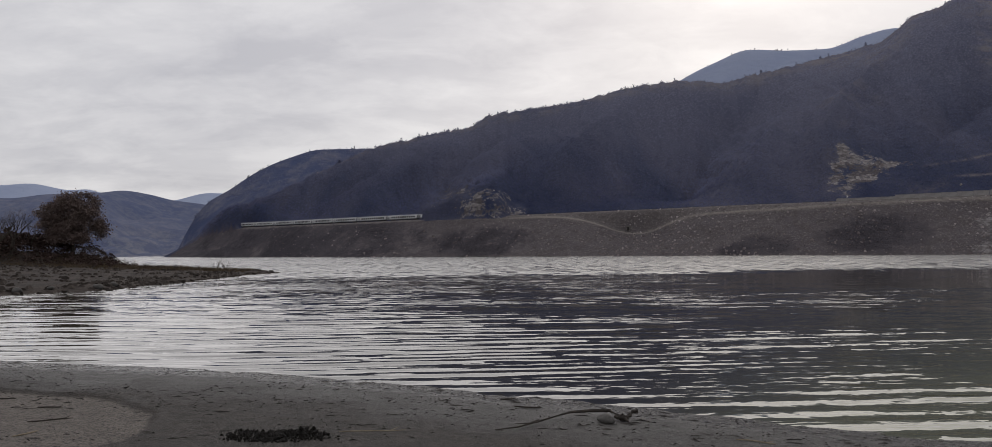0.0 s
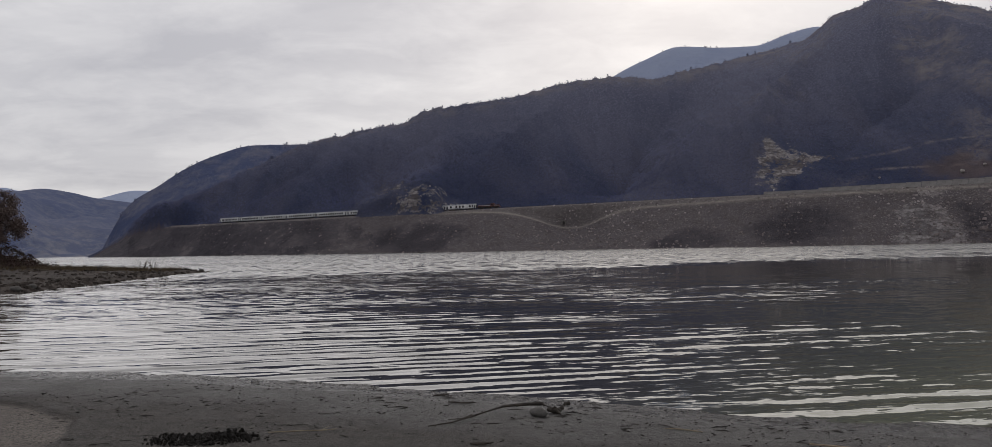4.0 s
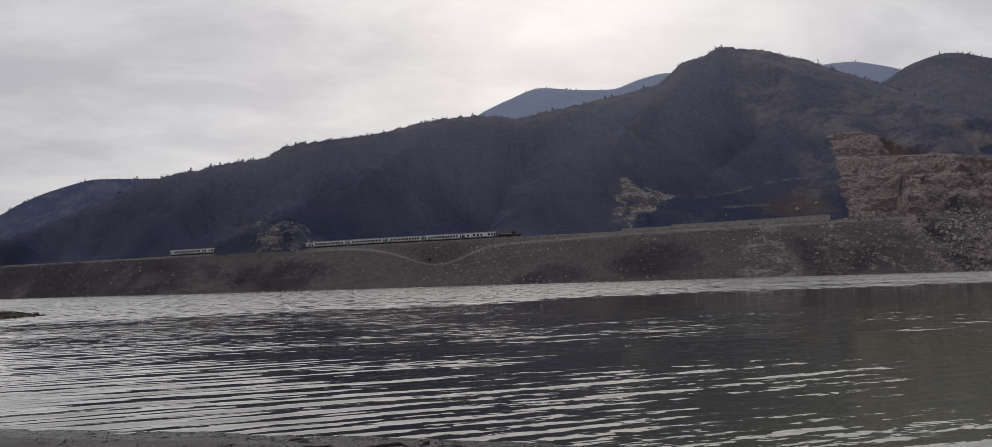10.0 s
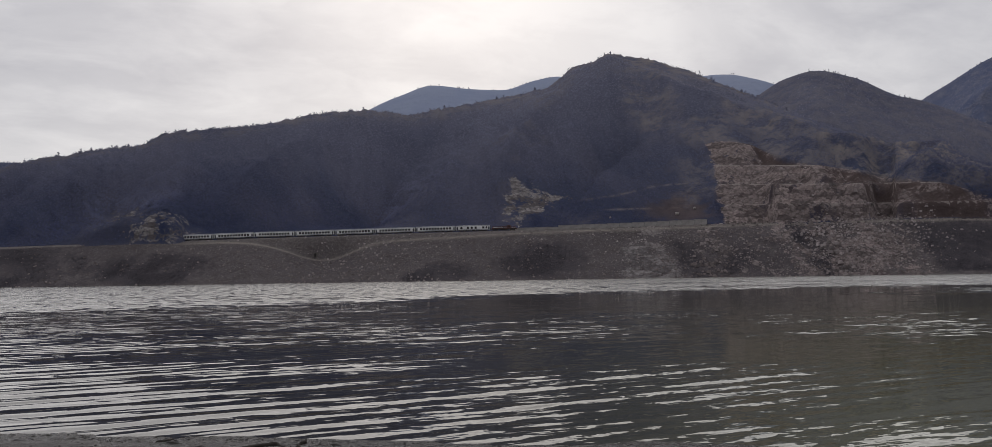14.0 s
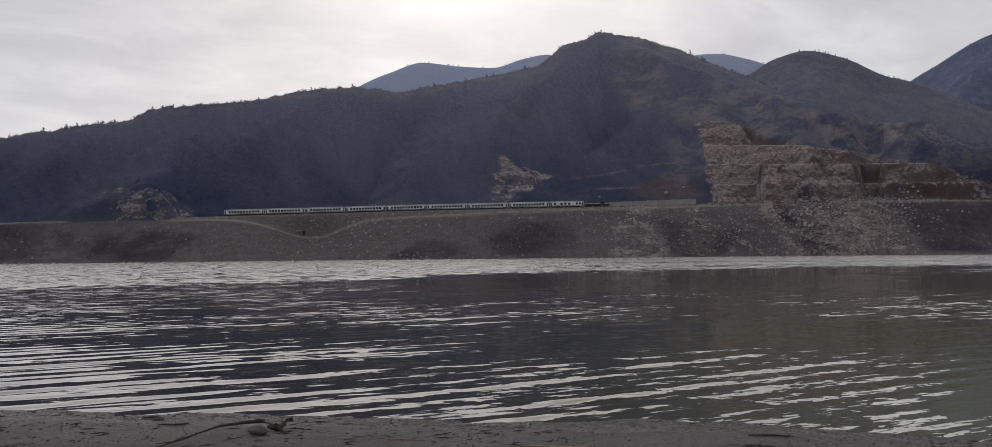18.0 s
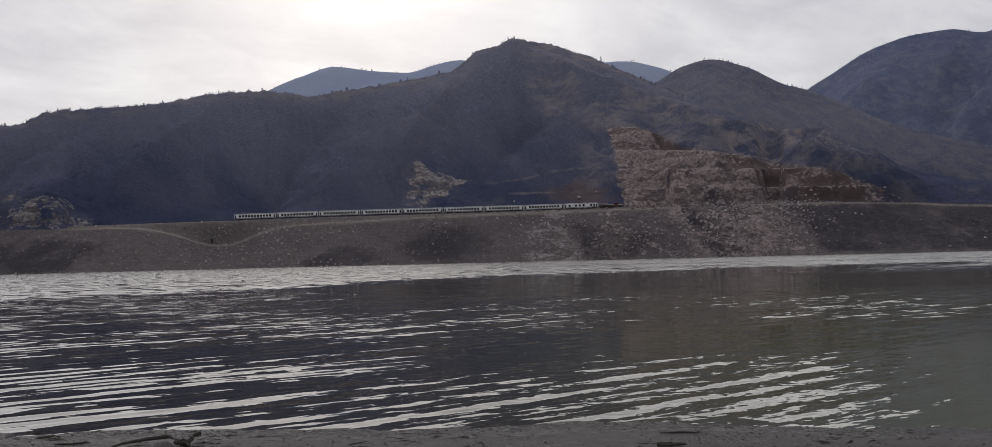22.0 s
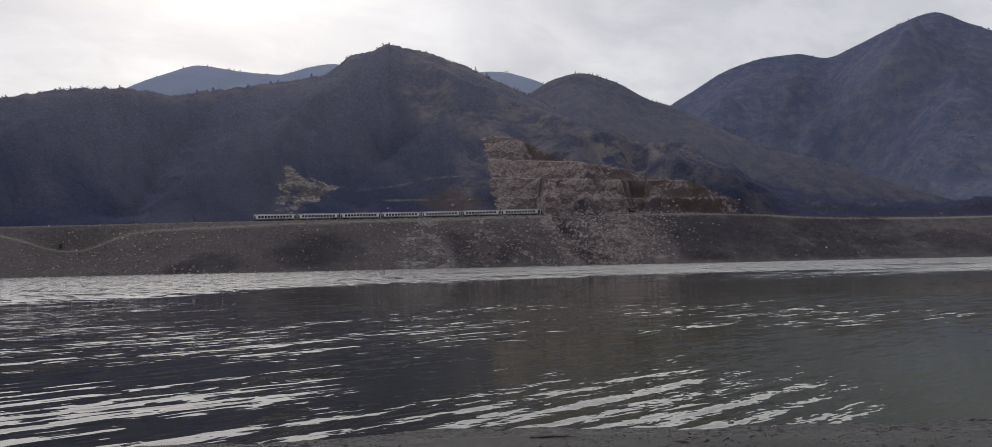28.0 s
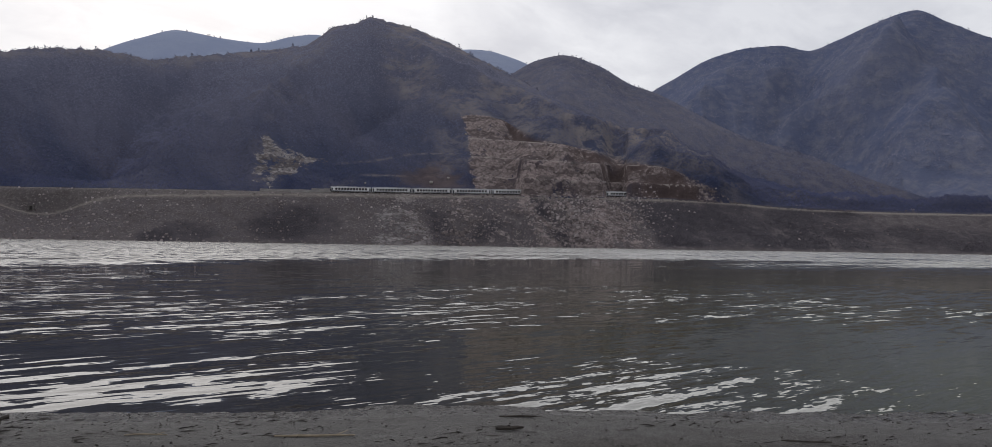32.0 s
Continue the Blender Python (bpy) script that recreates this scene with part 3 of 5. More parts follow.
def main_ridge(b, d):
    """Bank, railway terrace and the great slope. Returns height and the cover: rock, open grass or path."""
    dt, zt = rail(b)
    zt = zt * smooth(b, -23.0, -18.6) - 1.5 * (1 - smooth(b, -22.6, -21))
    ds = shore_distance(b)
    dc = along(MAIN_D, b)
    zc = np.maximum(crest(along(MAIN_E, b), dc) + 1.5 * fbm(b * 2.2, b * 0, 8, 3) + 1.3 * fbm(b * 7.0, b * 0, 9, 3), zt + 1)
    x, y = d * np.sin(np.radians(b)), d * np.cos(np.radians(b))
    bul = bulge(b)
    rough = fbm(x / 22, y / 22, 21, 5, 0.6)
    edge = dt - 13 + 3 * fbm(b * 0.8, b * 0 + 1.7, 31, 3)
    # dip where a stream comes through under a culvert
    dip = np.exp(-((b - 9.95) / np.where(b < 9.95, 2.9, 2.5)) ** 2) * 11
    zt_e = zt - 1.2 - along([(-20, 0.6), (2, 0.6), (9, 3.6), (17, 2.6), (23, 1.2), (30, 0.2), (40, 0.2)], b) - dip * (1 - smooth(d, dt - 9, dt - 2))
    u = np.clip((d - ds) / (edge - ds), 0, 1)
    bank = -0.6 + (zt_e + 0.6) * (0.86 * u + 0.14 * u * u) + rough * 2.2 * np.sin(np.pi * u)
    under = -0.6 - np.clip(ds - d, 0, 30) * 0.25
    terrace = zt - 0.75 - (zt - 0.75 - zt_e) * (1 - smooth(d, edge, dt - 3.5))
    start = np.minimum(dt + 7 - bul * 20 + 3 * (1 - bul) * fbm(b * 1.1, b * 0, 44, 3), dc - 20)
    w = np.clip((d - start) / (dc - start), 0, 1)
    arc = np.radians(b) * 700
    spur = fbm(arc / 130 + w * 0.7, w * 0.9, 51, 4) * 26 + fbm(arc / 36 + w, w * 2.2, 57, 4) * 11
    bowl = -26 * np.exp(-((b - 11.5) / 6.0) ** 2) + 20 * np.exp(-((b - 28) / 5.0) ** 2) - 12 * np.exp(-((b + 6) / 3.0) ** 2)
    shape = w ** 1.08
    plain = zt - 0.5 + (zc - zt + 0.5) * shape
    ep = np.degrees(np.arctan2(plain - EYE, d)) + 0.5 * fbm(x / 70, y / 70, 53, 3)
    wander = b + 1.1 * fbm(x / 90, y / 90, 54, 4)
    forms = sum(h * rib(wander, ep, line, width) for h, width, line in SPURS)
    rills = 7.0 * (0.5 - np.abs(fbm(wander * 0.55 + 0.25 * ep, ep * 0.16, 55, 3))) + 3.0 * (0.5 - np.abs(fbm(wander * 1.5 + 0.5 * ep, ep * 0.4, 56, 3)))
    z = plain + (0.55 * spur + 0.4 * bowl + 1.25 * forms * smooth(b, -20, -15.5) + rills) * np.minimum(1, 1.3 * np.sin(np.pi * w)) * (1 - w) ** 0.35 * smooth(w, 0, 0.15) * smooth(b, -22.0, -16.5)
    # rock hump through which the rails run
    hump = (1 - smooth(b, -17.7, -16.9)) * 10 * smooth(b, -20.5, -18.2) * smooth(w, 0, 0.05) * (1 - smooth(w, 0.15, 0.5)) + 12 * smooth(b, 40.3, 41.1) * (1 - smooth(b, 46.5, 47.3)) * smooth(w, 0, 0.03) * (1 - smooth(w, 0.1, 0.3)) + (7.5 * smooth(b, 48.0, 48.4) + 2 * smooth(b, 50.2, 51.2)) * (1 - smooth(b, 55, 59)) * smooth(w, 0, 0.03) * (1 - smooth(w, 0.1, 0.3)) + np.exp(-((b + 1.8) / 2.9) ** 2) * 13 * smooth(w, 0, 0.03) * (1 - smooth(w, 0.1, 0.35))
    z = z + hump * (0.95 + 0.55 * rough + 0.35 * fbm(x / 8, y / 8, 63, 3))
    back = zc - (d - dc) * 0.42
    z = np.where(d > dc, back, z)
    e = np.degrees(np.arctan2(z - EYE, d))
    q = quarry(b, e) * (w > 0)
    # benches: height angles of their edges, from the rails up
    edges = [np.degrees(np.arctan2(zt + 0.3 - EYE, dt + 4)), 4.70 - 0.031 * (b - 37.8), 6.14 - 0.045 * (b - 37), 7.39 - 0.052 * (b - 37.65), 8.95 - 0.052 * (b - 37.65), 10.4 + 0 * b]
    step, floor_, tread = 0 * b, edges[0], 1 + 0 * b
    for k in range(5):
        on = e >= edges[k]
        tread = np.where(on, edges[k + 1] - edges[k], tread)
        floor_ = np.where(on, edges[k], floor_)
        step = np.where(on, k, step)
    part_ = np.clip((e - floor_) / tread, 0, 1)
    step = step + part_
    stair = EYE + d * np.tan(np.radians(floor_ + tread * smooth(part_, 0.16, 0.84)))
    lip = smooth(part_, 0.70, 0.80) + (1 - smooth(part_, 0.16, 0.28))
    crag = fbm(x / 7, y / 7, 61, 4, 0.6)
    z = z + q * (0.95 * (stair - z) + 1.1 * smooth(part_, 0.25, 0.4) * (1 - lip) * crag)
    # pale rock shows as far as this bearing on each bench, bare brown earth past it
    pale = np.interp(step, [0, 0.84, 0.86, 1.84, 1.86, 2.84, 2.86, 4.0, 4.6], [50, 49.5, 47.0, 46.6, 43.8, 43.4, 41.0, 38.8, 37.6]) + 0.9 * rough
    # brown earth, strongest below the top edge: the scarp's shade put in colour
    earth = q * smooth(b, pale - 0.9, pale + 0.9) * (0.92 - 0.3 * smooth(step, 2.2, 3.0) * (1 - smooth(e, top_of(b) - 0.55, top_of(b) - 0.3)))
    blotch = 0.8 * np.exp(-(((b - 34.9) / 2.7) ** 2 + ((e - 4.5) / 1.1) ** 2) ** 2) * smooth(rough, -0.6, 0.1)
    red = np.clip(earth + blotch + q * 0.75 * (1 - smooth(rough + 0.5 * fbm(x / 40, y / 40, 64, 3), -0.5, 0.15)), 0, 1)
    out = np.where(d < ds, under, np.where(d < edge, bank, np.where(d < start, terrace, z)))
    spur_bank = (d > ds) & (d < edge) & (b > 33) & (b < 50)
    out = out + spur_bank * np.sin(np.pi * u) * (3.0 + 3.5 * fbm(x / 14, y / 14, 71, 4, 0.6)) * smooth(b, 33, 37) * (1 - smooth(b, 46, 50)) - (d > ds) * (d < edge) * 3.2 * ravines(b, u) * np.sin(np.pi * u)
    # cover
    jag = 1.4 * fbm(x / 12, y / 12, 66, 4, 0.6)
    sides = np.minimum(inside_of(b, e, ((23.1, 7.1), (24.2, 5.5), (23.4, 3.95), (22.2, 4.2), (22.5, 5.5))),
                       inside_of(b, e, ((23.2, 6.3), (27.0, 5.6), (25.2, 4.6), (23.8, 4.0), (23.0, 4.4))))
    scree = 0.85 * (1 - smooth(sides + 0.55 * jag, -0.42, 0.25)) * (w > 0)
    humprock = np.exp(-(((b + 1.2 + 0.8 * jag) / 3.2) ** 2 + ((e - 3.3 + 0.5 * jag) / 1.35) ** 2) ** 2) * (w > 0)
    broken = smooth(b, 30, 32) * (1 - smooth(b - 48 - 3 * (1 - u), -0.6, 0.6)) * (d < edge) * (1 - 0.75 * ravines(b + 1.1 * fbm(x / 16, y / 16, 211, 4), u)) * (1 - 0.65 * smooth(b, 36.2, 37) * (1 - smooth(b - 2.2 * (1 - u), 40, 41.5)))
    bench = q * (step > 0.5) * (step < 2.98) * smooth(part_, 0.74, 0.79) * (1 - smooth(part_, 0.9, 0.96)) * smooth(fbm(b * 2.1, step * 0 + np.floor(step + 0.5), 62, 3), -0.6, 0.1)
    rock = np.clip(np.maximum.reduce([q * 1.4 * smooth(rough, -0.75, -0.15) * (1 - 0.85 * red), scree, humprock * 0.55 * smooth(rough, -0.3, 0.35), broken * smooth(rough, -0.35, 0.2)]), 0, 1.4)
    lane = 0.75 * np.exp(-((e - 4.6) / 0.07) ** 2) * smooth(b, 29, 31) * (1 - smooth(b, 35.6, 36.4)) + 0.6 * np.exp(-((e - np.interp(b, [27, 30.8, 33.4, 37.2], [5.2, 5.64, 6.21, 6.25])) / 0.08) ** 2) * smooth(b, 27, 30) * (1 - smooth(b, 36.9, 37.4))
    open_ = np.clip(0.5 * np.exp(-((b - 31 - (1 - w) * 10) / 3.2) ** 2) * smooth(w, 0.15, 0.4) * smooth(fbm(arc / 26, w * 9, 67, 3), -0.35, 0.25) + smooth(w, 0.86, 0.98) * (0.4 + 0.45 * smooth(b, 33, 42))
                    + np.exp(-((b - 48 - (1 - w) * 5) / 3) ** 2) * 0.5 * smooth(w, 0.2, 0.6) + 0.4 * smooth(b, 38.5, 41.5) * (1 - smooth(b, 53, 58)) * smooth(w, 0.02, 0.15) + 0.35 * smooth(fbm(arc / 40, w * 5, 68, 4), 0.15, 0.5) * smooth(b, 14, 30), 0, 0.8)
    open_ = np.maximum(open_, 0.9 * lane)
    road = np.where(d < edge, np.exp(-((u - 0.975) / 0.022) ** 2) * smooth(b, -2, 4), (d < start) * 0.12)
    green = np.where(d < start, np.maximum(road, bench), open_)
    brown = 0.5 * smooth(b - 2.5 * (1 - u), 36.0, 37.2) * (1 - smooth(b - 3.2 * (1 - u), 40.6, 41.6)) + 0.15 * smooth(b, 43.5, 46) * (1 - smooth(b, 48.5, 50)) * smooth(u, 0.2, 0.6)
    brush = np.maximum(brown * smooth(rough, -0.6, 0.2), scrub_patch(b, u, fbm(x / 16, y / 16, 211, 4))) * (d < edge) * (d > ds)
    red = np.where(w > 0, red, brush)
    return out, rock, np.clip(np.maximum(green, 1.5 * bench), 0, 1.5), w, d < start, red


def ridge(b, d, e, dist, front, rear, seed, rough, spurs=()):
    """A ridge with its crest at that distance."""
    x, y = d * np.sin(np.radians(b)), d * np.cos(np.radians(b))
    t = np.clip((dist - d) / 420.0, 0, 1)
    warp = fbm(x / 500, y / 500, seed + 9, 3)
    bb = b + t * t * 6 * warp
    zc = crest(along(e, np.where(t > 0, bb, b)), dist)
    n = (fbm(x / 330, y / 330, seed, 5, 0.45) - 0.35) * rough * smooth(t, 0, 1)
    z = zc - np.where(d < dist, (dist - d) * front, (d - dist) * rear) + n
    if spurs:
        ep = np.degrees(np.arctan2(z - EYE, d)) + 0.5 * fbm(x / 200, y / 200, seed + 3, 3)
        wander = b + 1.0 * fbm(x / 180, y / 180, seed + 4, 4)
        forms = sum(h * rib(wander, ep, line, width) for h, width, line in spurs)
        rills = 0.11 * rough * (0.5 - np.abs(fbm(wander * 0.45 + 0.35 * ep, ep * 0.45, seed + 5, 4)))
        z = z + (0.7 * forms + rills) * smooth(t, 0.06, 0.6)
    return z


def near_shore(x, y):
    """How far inland a place on our side of the lake lies, in metres (below 0: in the water)."""
    line = np.interp(x, [-60, -24, -9.6, -6.9, -4.2, -1.8, -0.3, 2.1, 3.9, 5.3, 6.4, 8.3, 9.9, 11.1, 14, 22, 60],
                     [11, 17.0, 15.6, 14.7, 13.9, 12.6, 11.8, 10.35, 9.15, 8.6, 7.9, 6.15, 4.95, 4.1, 1.5, -6, -40])
    d = (line - y) * 0.78
    return d + 0.10 * fbm(x / 1.7, y / 1.7, 90, 4)


def spit(x, y):
    edge = np.interp(y, [18, 30, 36, 41, 43.5, 45.5, 52, 58, 67, 80, 87, 89, 91, 125], [-62, -40, -30, -25.4, -24.6, -22.4, -23.0, -23.0, -23.7, -24.6, -24.0, -25.0, -34, -300])
    return (edge - x) + 0.5 * fbm(x / 4, y / 4, 95, 4)


def dry_lobe(x, y):
    """A tongue of pale dry sand on the beach."""
    v = np.interp(y, [2, 7.7, 9.6, 11.0, 11.6, 11.9], [-3.4, -3.7, -3.9, -5.4, -7.1, -14]) - x + 0.25 * fbm(x / 1.2, y / 1.2, 97, 3)
    return v


def height(b, d):
    """Height and cover of the whole land."""
    x, y = d * np.sin(np.radians(b)), d * np.cos(np.radians(b))
    front = (np.abs(b) < 100)
    z, rock, green, w, low, blue = main_ridge(b, d)
    inside = (b > -22.3) & (b < 82)
    z = np.where(inside, z, -6.0)
    kind = np.where(low, 1, 2)
    # pale: share of haze tone in the ridge's colour (below 0: woods)
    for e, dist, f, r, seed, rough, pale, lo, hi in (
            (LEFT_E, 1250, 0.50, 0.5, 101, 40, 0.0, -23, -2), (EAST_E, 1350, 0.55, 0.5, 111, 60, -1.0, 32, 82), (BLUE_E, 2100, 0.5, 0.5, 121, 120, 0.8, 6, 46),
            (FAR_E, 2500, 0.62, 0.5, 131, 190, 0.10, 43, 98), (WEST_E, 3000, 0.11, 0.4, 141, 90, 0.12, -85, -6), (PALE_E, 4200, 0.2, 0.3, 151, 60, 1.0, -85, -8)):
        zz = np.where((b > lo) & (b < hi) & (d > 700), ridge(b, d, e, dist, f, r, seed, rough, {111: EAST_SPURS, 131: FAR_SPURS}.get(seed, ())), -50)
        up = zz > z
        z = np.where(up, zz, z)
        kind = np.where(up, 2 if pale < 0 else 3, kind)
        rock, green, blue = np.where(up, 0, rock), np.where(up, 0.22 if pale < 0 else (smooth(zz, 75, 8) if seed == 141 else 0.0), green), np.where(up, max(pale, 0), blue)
    # our own shore
    n = near_shore(x, y)
    beach = np.where(n > 0, 0.042 * n + 0.02 * np.minimum(n, 1), 0.16 * np.maximum(n, -30))
    beach = beach + np.where(n > -1, 0.018 * fbm(x / 0.9, y / 0.9, 80, 4) + 0.008 * fbm(x / 0.22, y / 0.22, 84, 3), 0)
    lobe = smooth(dry_lobe(x, y), -0.05, 0.12) * (n > 0)
    beach = beach - 0.055 * lobe + np.where(n > 30, (n - 30) * 0.06, 0) + np.where(n > 60, 5 * fbm(x / 90, y / 90, 86, 3), 0)
    s = spit(x, y)
    tongue = np.where(s > 0, 0.035 * np.minimum(s, 30) + 0.22 * smooth(s, 0, 1.0) + 2.75 * smooth(y + 2.5 * fbm(x / 9, y / 9, 99, 3), 82, 93) * smooth(-x, 40.5, 46.5) + 0.12 * fbm(x / 2.5, y / 2.5, 98, 4), 0.12 * np.maximum(s, -30))
    tongue = np.where((y > 17) & (x < 20), tongue, -9)
    own = np.maximum(beach, tongue)
    use = (own > z) & (d < 480) | (~front)
    z = np.where(use, own, z)
    kind = np.where(use, np.where((tongue > beach) & (s > -1), 4, 0), kind)
    rock = np.where(use, smooth(n, 4.2, 0.4), rock)
    green = np.where(use, lobe * 0.9, green)
    return z, kind, rock, green, blue


def sheet(name, verts, quads, mats, slots=None, colours=None, layer="cover", shade=True):
    me = bpy.data.meshes.new(name)
    k = quads.shape[1]
    me.vertices.add(len(verts))
    me.vertices.foreach_set("co", np.ascontiguousarray(verts, np.float32).ravel())
    me.loops.add(quads.size)
    me.loops.foreach_set("vertex_index", np.ascontiguousarray(quads, np.int32).ravel())
    me.polygons.add(len(quads))
    me.polygons.foreach_set("loop_start", np.arange(0, quads.size, k, dtype=np.int32))
    me.polygons.foreach_set("loop_total", np.full(len(quads), k, np.int32))
    me.polygons.foreach_set("use_smooth", np.full(len(quads), shade))
    if slots is not None:
        me.polygons.foreach_set("material_index", np.ascontiguousarray(slots, np.int32))
    for m in mats:
        me.materials.append(m)
    if colours is not None:
        a = me.color_attributes.new(layer, "FLOAT_COLOR", "POINT")
        a.data.foreach_set("color", np.ascontiguousarray(np.concatenate([colours, np.ones((len(verts), 1))], 1), np.float32).ravel())
    me.update()
    me.validate()
    return new(name, me)


def grid_faces(nb, nd, closed=False):
    i, j = np.meshgrid(np.arange(nb if closed else nb - 1), np.arange(nd - 1), indexing="ij")
    a, b = i * nd + j, ((i + 1) % nb) * nd + j
    return np.stack([a, b, b + 1, a + 1], -1).reshape(-1, 4)


GRASSLAND = mottled("spit_earth", (0.024, 0.018, 0.015), (0.054, 0.041, 0.033), 0.35, 0.95, 9.0, 0.8, 0.15)


def build_ground():
    bs = np.concatenate([np.arange(-34, 74, 0.13), np.arange(74, 100, 0.6), np.arange(100, 258, 4), np.arange(258, 326, 1.0)])
    ds = np.concatenate([[0.01, 0.5, 1.2, 2.2, 3.2, 4], np.arange(4.6, 18, 0.085), np.geomspace(18, 36, 24)[:-1], np.arange(36, 100, 1.1), np.geomspace(100, 420, 18)[:-1],
                         np.arange(420, 534, 1.9), np.arange(534, 650, 0.9), np.arange(650, 700, 1.9), np.arange(700, 1040, 4.2), np.unique(np.concatenate([np.geomspace(1040, 4700, 110), [1250, 1350, 2100, 2500, 3000, 4200]]))])
    B, D = np.meshgrid(bs, ds, indexing="ij")
    wrapped = np.where(B > 180, B - 360, B)
    z, kind, rock, green, blue = height(wrapped, D)
    a = np.radians(B)
    verts = np.stack([D * np.sin(a), D * np.cos(a), z], -1).reshape(-1, 3)
    quads = grid_faces(len(bs), len(ds), True)[:, ::-1]
    slot = kind.reshape(-1)[quads].max(1)
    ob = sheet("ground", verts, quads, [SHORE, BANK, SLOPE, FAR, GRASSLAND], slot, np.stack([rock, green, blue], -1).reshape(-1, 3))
    return tagged(ob, "lake shore, stony banks and bare wooded mountains", "ground", kind="structure")


ground = build_ground()


# ---- the lake ----
WAVES = [(0.80, -4, 0.056, 17, 2.4), (0.54, -7, 0.046, 11, 1.7), (1.3, 2, 0.017, 22, 4.0), (0.43, -10, 0.032, 7, 1.3), (0.47, 6, 0.028, 7, 1.2), (0.30, -2, 0.022, 4, 0.8)]


def build_water_sheet():
    """The lake: long low waves near our shore, smaller ones by the material."""
    bs = np.arange(-62, 92, 0.36)
    ds = [1.5]
    while ds[-1] < 460:
        ds.append(ds[-1] + max(0.05, ds[-1] * 0.0046))
    ds = np.concatenate([ds, np.geomspace(466, 4500, 30)])
    B, D = np.meshgrid(bs, ds, indexing="ij")
    a = np.radians(B)
    x, y = D * np.sin(a), D * np.cos(a)
    z = np.zeros_like(x)
    # the sheet drifts to our shore by 13 m while the view swings east: zones lie where they are passed
    Bv = B
    for _ in range(5):
        y_then = y + np.interp(Bv, [-30, 0, 20, 40, 60], [6.2, 4.8, 0.0, -4.2, -5.6])
        Bv = np.degrees(np.arctan2(x, y_then))
    # what drifts ashore later is passed early on
    y_then = np.where((np.hypot(x, y_then) < 8.6) | (y_then < 2), y + 5.4, y_then)
    Bv, near = np.degrees(np.arctan2(x, y_then)), np.hypot(x, y_then)
    B = Bv
    calm = 1 - 0.85 * smooth(B + 14 * fbm(x / 9, y / 5, 301, 3), 54, 84)
    # a still patch off the eastern beach, surf waves inside it
    still = smooth(B, 14, 30) * smooth(near, 14, 17) * (1 - smooth(near, 22, 26))
    surf = smooth(B, 8, 30) * (1 - smooth(near, 12.5, 16.5))
    for i, (length, turn, steep, wx, wy) in enumerate(WAVES):
        t = radians(turn)
        along_, across = x * math.cos(t) - y * math.sin(t), x * math.sin(t) + y * math.cos(t)
        phase = across / length * 2 * np.pi + 4.2 * fbm(x / wx / 1.7, y / wy / 3.5, 310 + i, 3)
        env = smooth(fbm(along_ / wx / 1.5, across / wy / 1.6, 330 + i, 3) + 0.46 * surf - 0.34 * still - 0.24 * smooth(B, 2, 20) + 0.34 * (1 - smooth(B, -10, 8)), -0.32, 0.40)
        z = z + steep * length / 6.283 * env * (0.9 - 0.06 * smooth(B, -4, 12) + 0.55 * surf * smooth(B, 20, 27) * (1 - 0.6 * smooth(B, 33, 42))) * (np.sin(phase) + 0.18 * np.sin(2 * phase + 0.6)) * np.minimum(1, length / (0.0046 * D * 5 + 1e-6))
    z = z * (1 - smooth(near, 26, 62)) * calm
    # wind: the far water is ruffled; a still zone lies before it to the east
    near_edge = 60 - 20 * (1 - smooth(B, -20, 5)) + 34 * smooth(B, 14, 40)
    band = smooth(D + 45 * fbm(x / 50, y / 18, 353, 4), near_edge * 0.9, near_edge * 1.9)
    dark_line = np.exp(-((D + 30 * fbm(x / 160, y / 60, 356, 3) - 195) / 16) ** 2) * smooth(B, 22, 34)
    ruffled = band * (0.75 + 0.45 * smooth(B, -5, 20)) * (1 - 0.5 * dark_line) * (0.8 + 0.35 * smooth(fbm(x / 70, y / 16, 352, 4), -0.3, 0.4))
    quiet = smooth(near, 32 + 6 * smooth(B, 24, 44), 44 + 6 * smooth(B, 24, 44)) * (1 - smooth(D, 70, 100)) * smooth(B + 7 * fbm(x / 30, y / 9, 355, 3), 9, 24)
    glints = 1 + 0.8 * smooth(B, 22, 34) * smooth(near, 20, 24) * (1 - smooth(near, 31, 38))
    rippled = (1.0 - 0.62 * (1 - smooth(B, -6, 14)) * (1 - smooth(near, 24, 50))) * (1 - 0.8 * quiet) * (1 - 0.5 * still) * glints * (1 - 0.55 * band) * smooth(near, 9, 22) * calm * (1.15 - 0.2 * smooth(B, 8, 26)) * (1 - 0.35 * smooth(B, 33, 46))
    ragged = calm * (1 - smooth(near, 11, 26)) * (1 - 0.4 * still) * (0.26 + 0.6 * smooth(B, 4, 24))
    verts = np.stack([x, y, z], -1).reshape(-1, 3)
    col = np.stack([np.clip(ruffled, 0, 1.6), rippled, ragged], -1).reshape(-1, 3)
    ob = sheet("water", verts, grid_faces(len(bs), len(ds))[:, ::-1], [WATER], None, col, "chop")
    return tagged(ob, "grey-green rippled lake water reflecting the cloudy sky", "water", kind="structure")


water = build_water_sheet()

# ---- helpers for things ----
def part(name, bm, mat, parent=None, label=""):
    me = bpy.data.meshes.new(name)
    bm.to_mesh(me)
    bm.free()
    me.materials.append(mat)
    ob = new(name, me)
    if parent is not None:
        ob.parent = parent
    return tagged(ob, label)


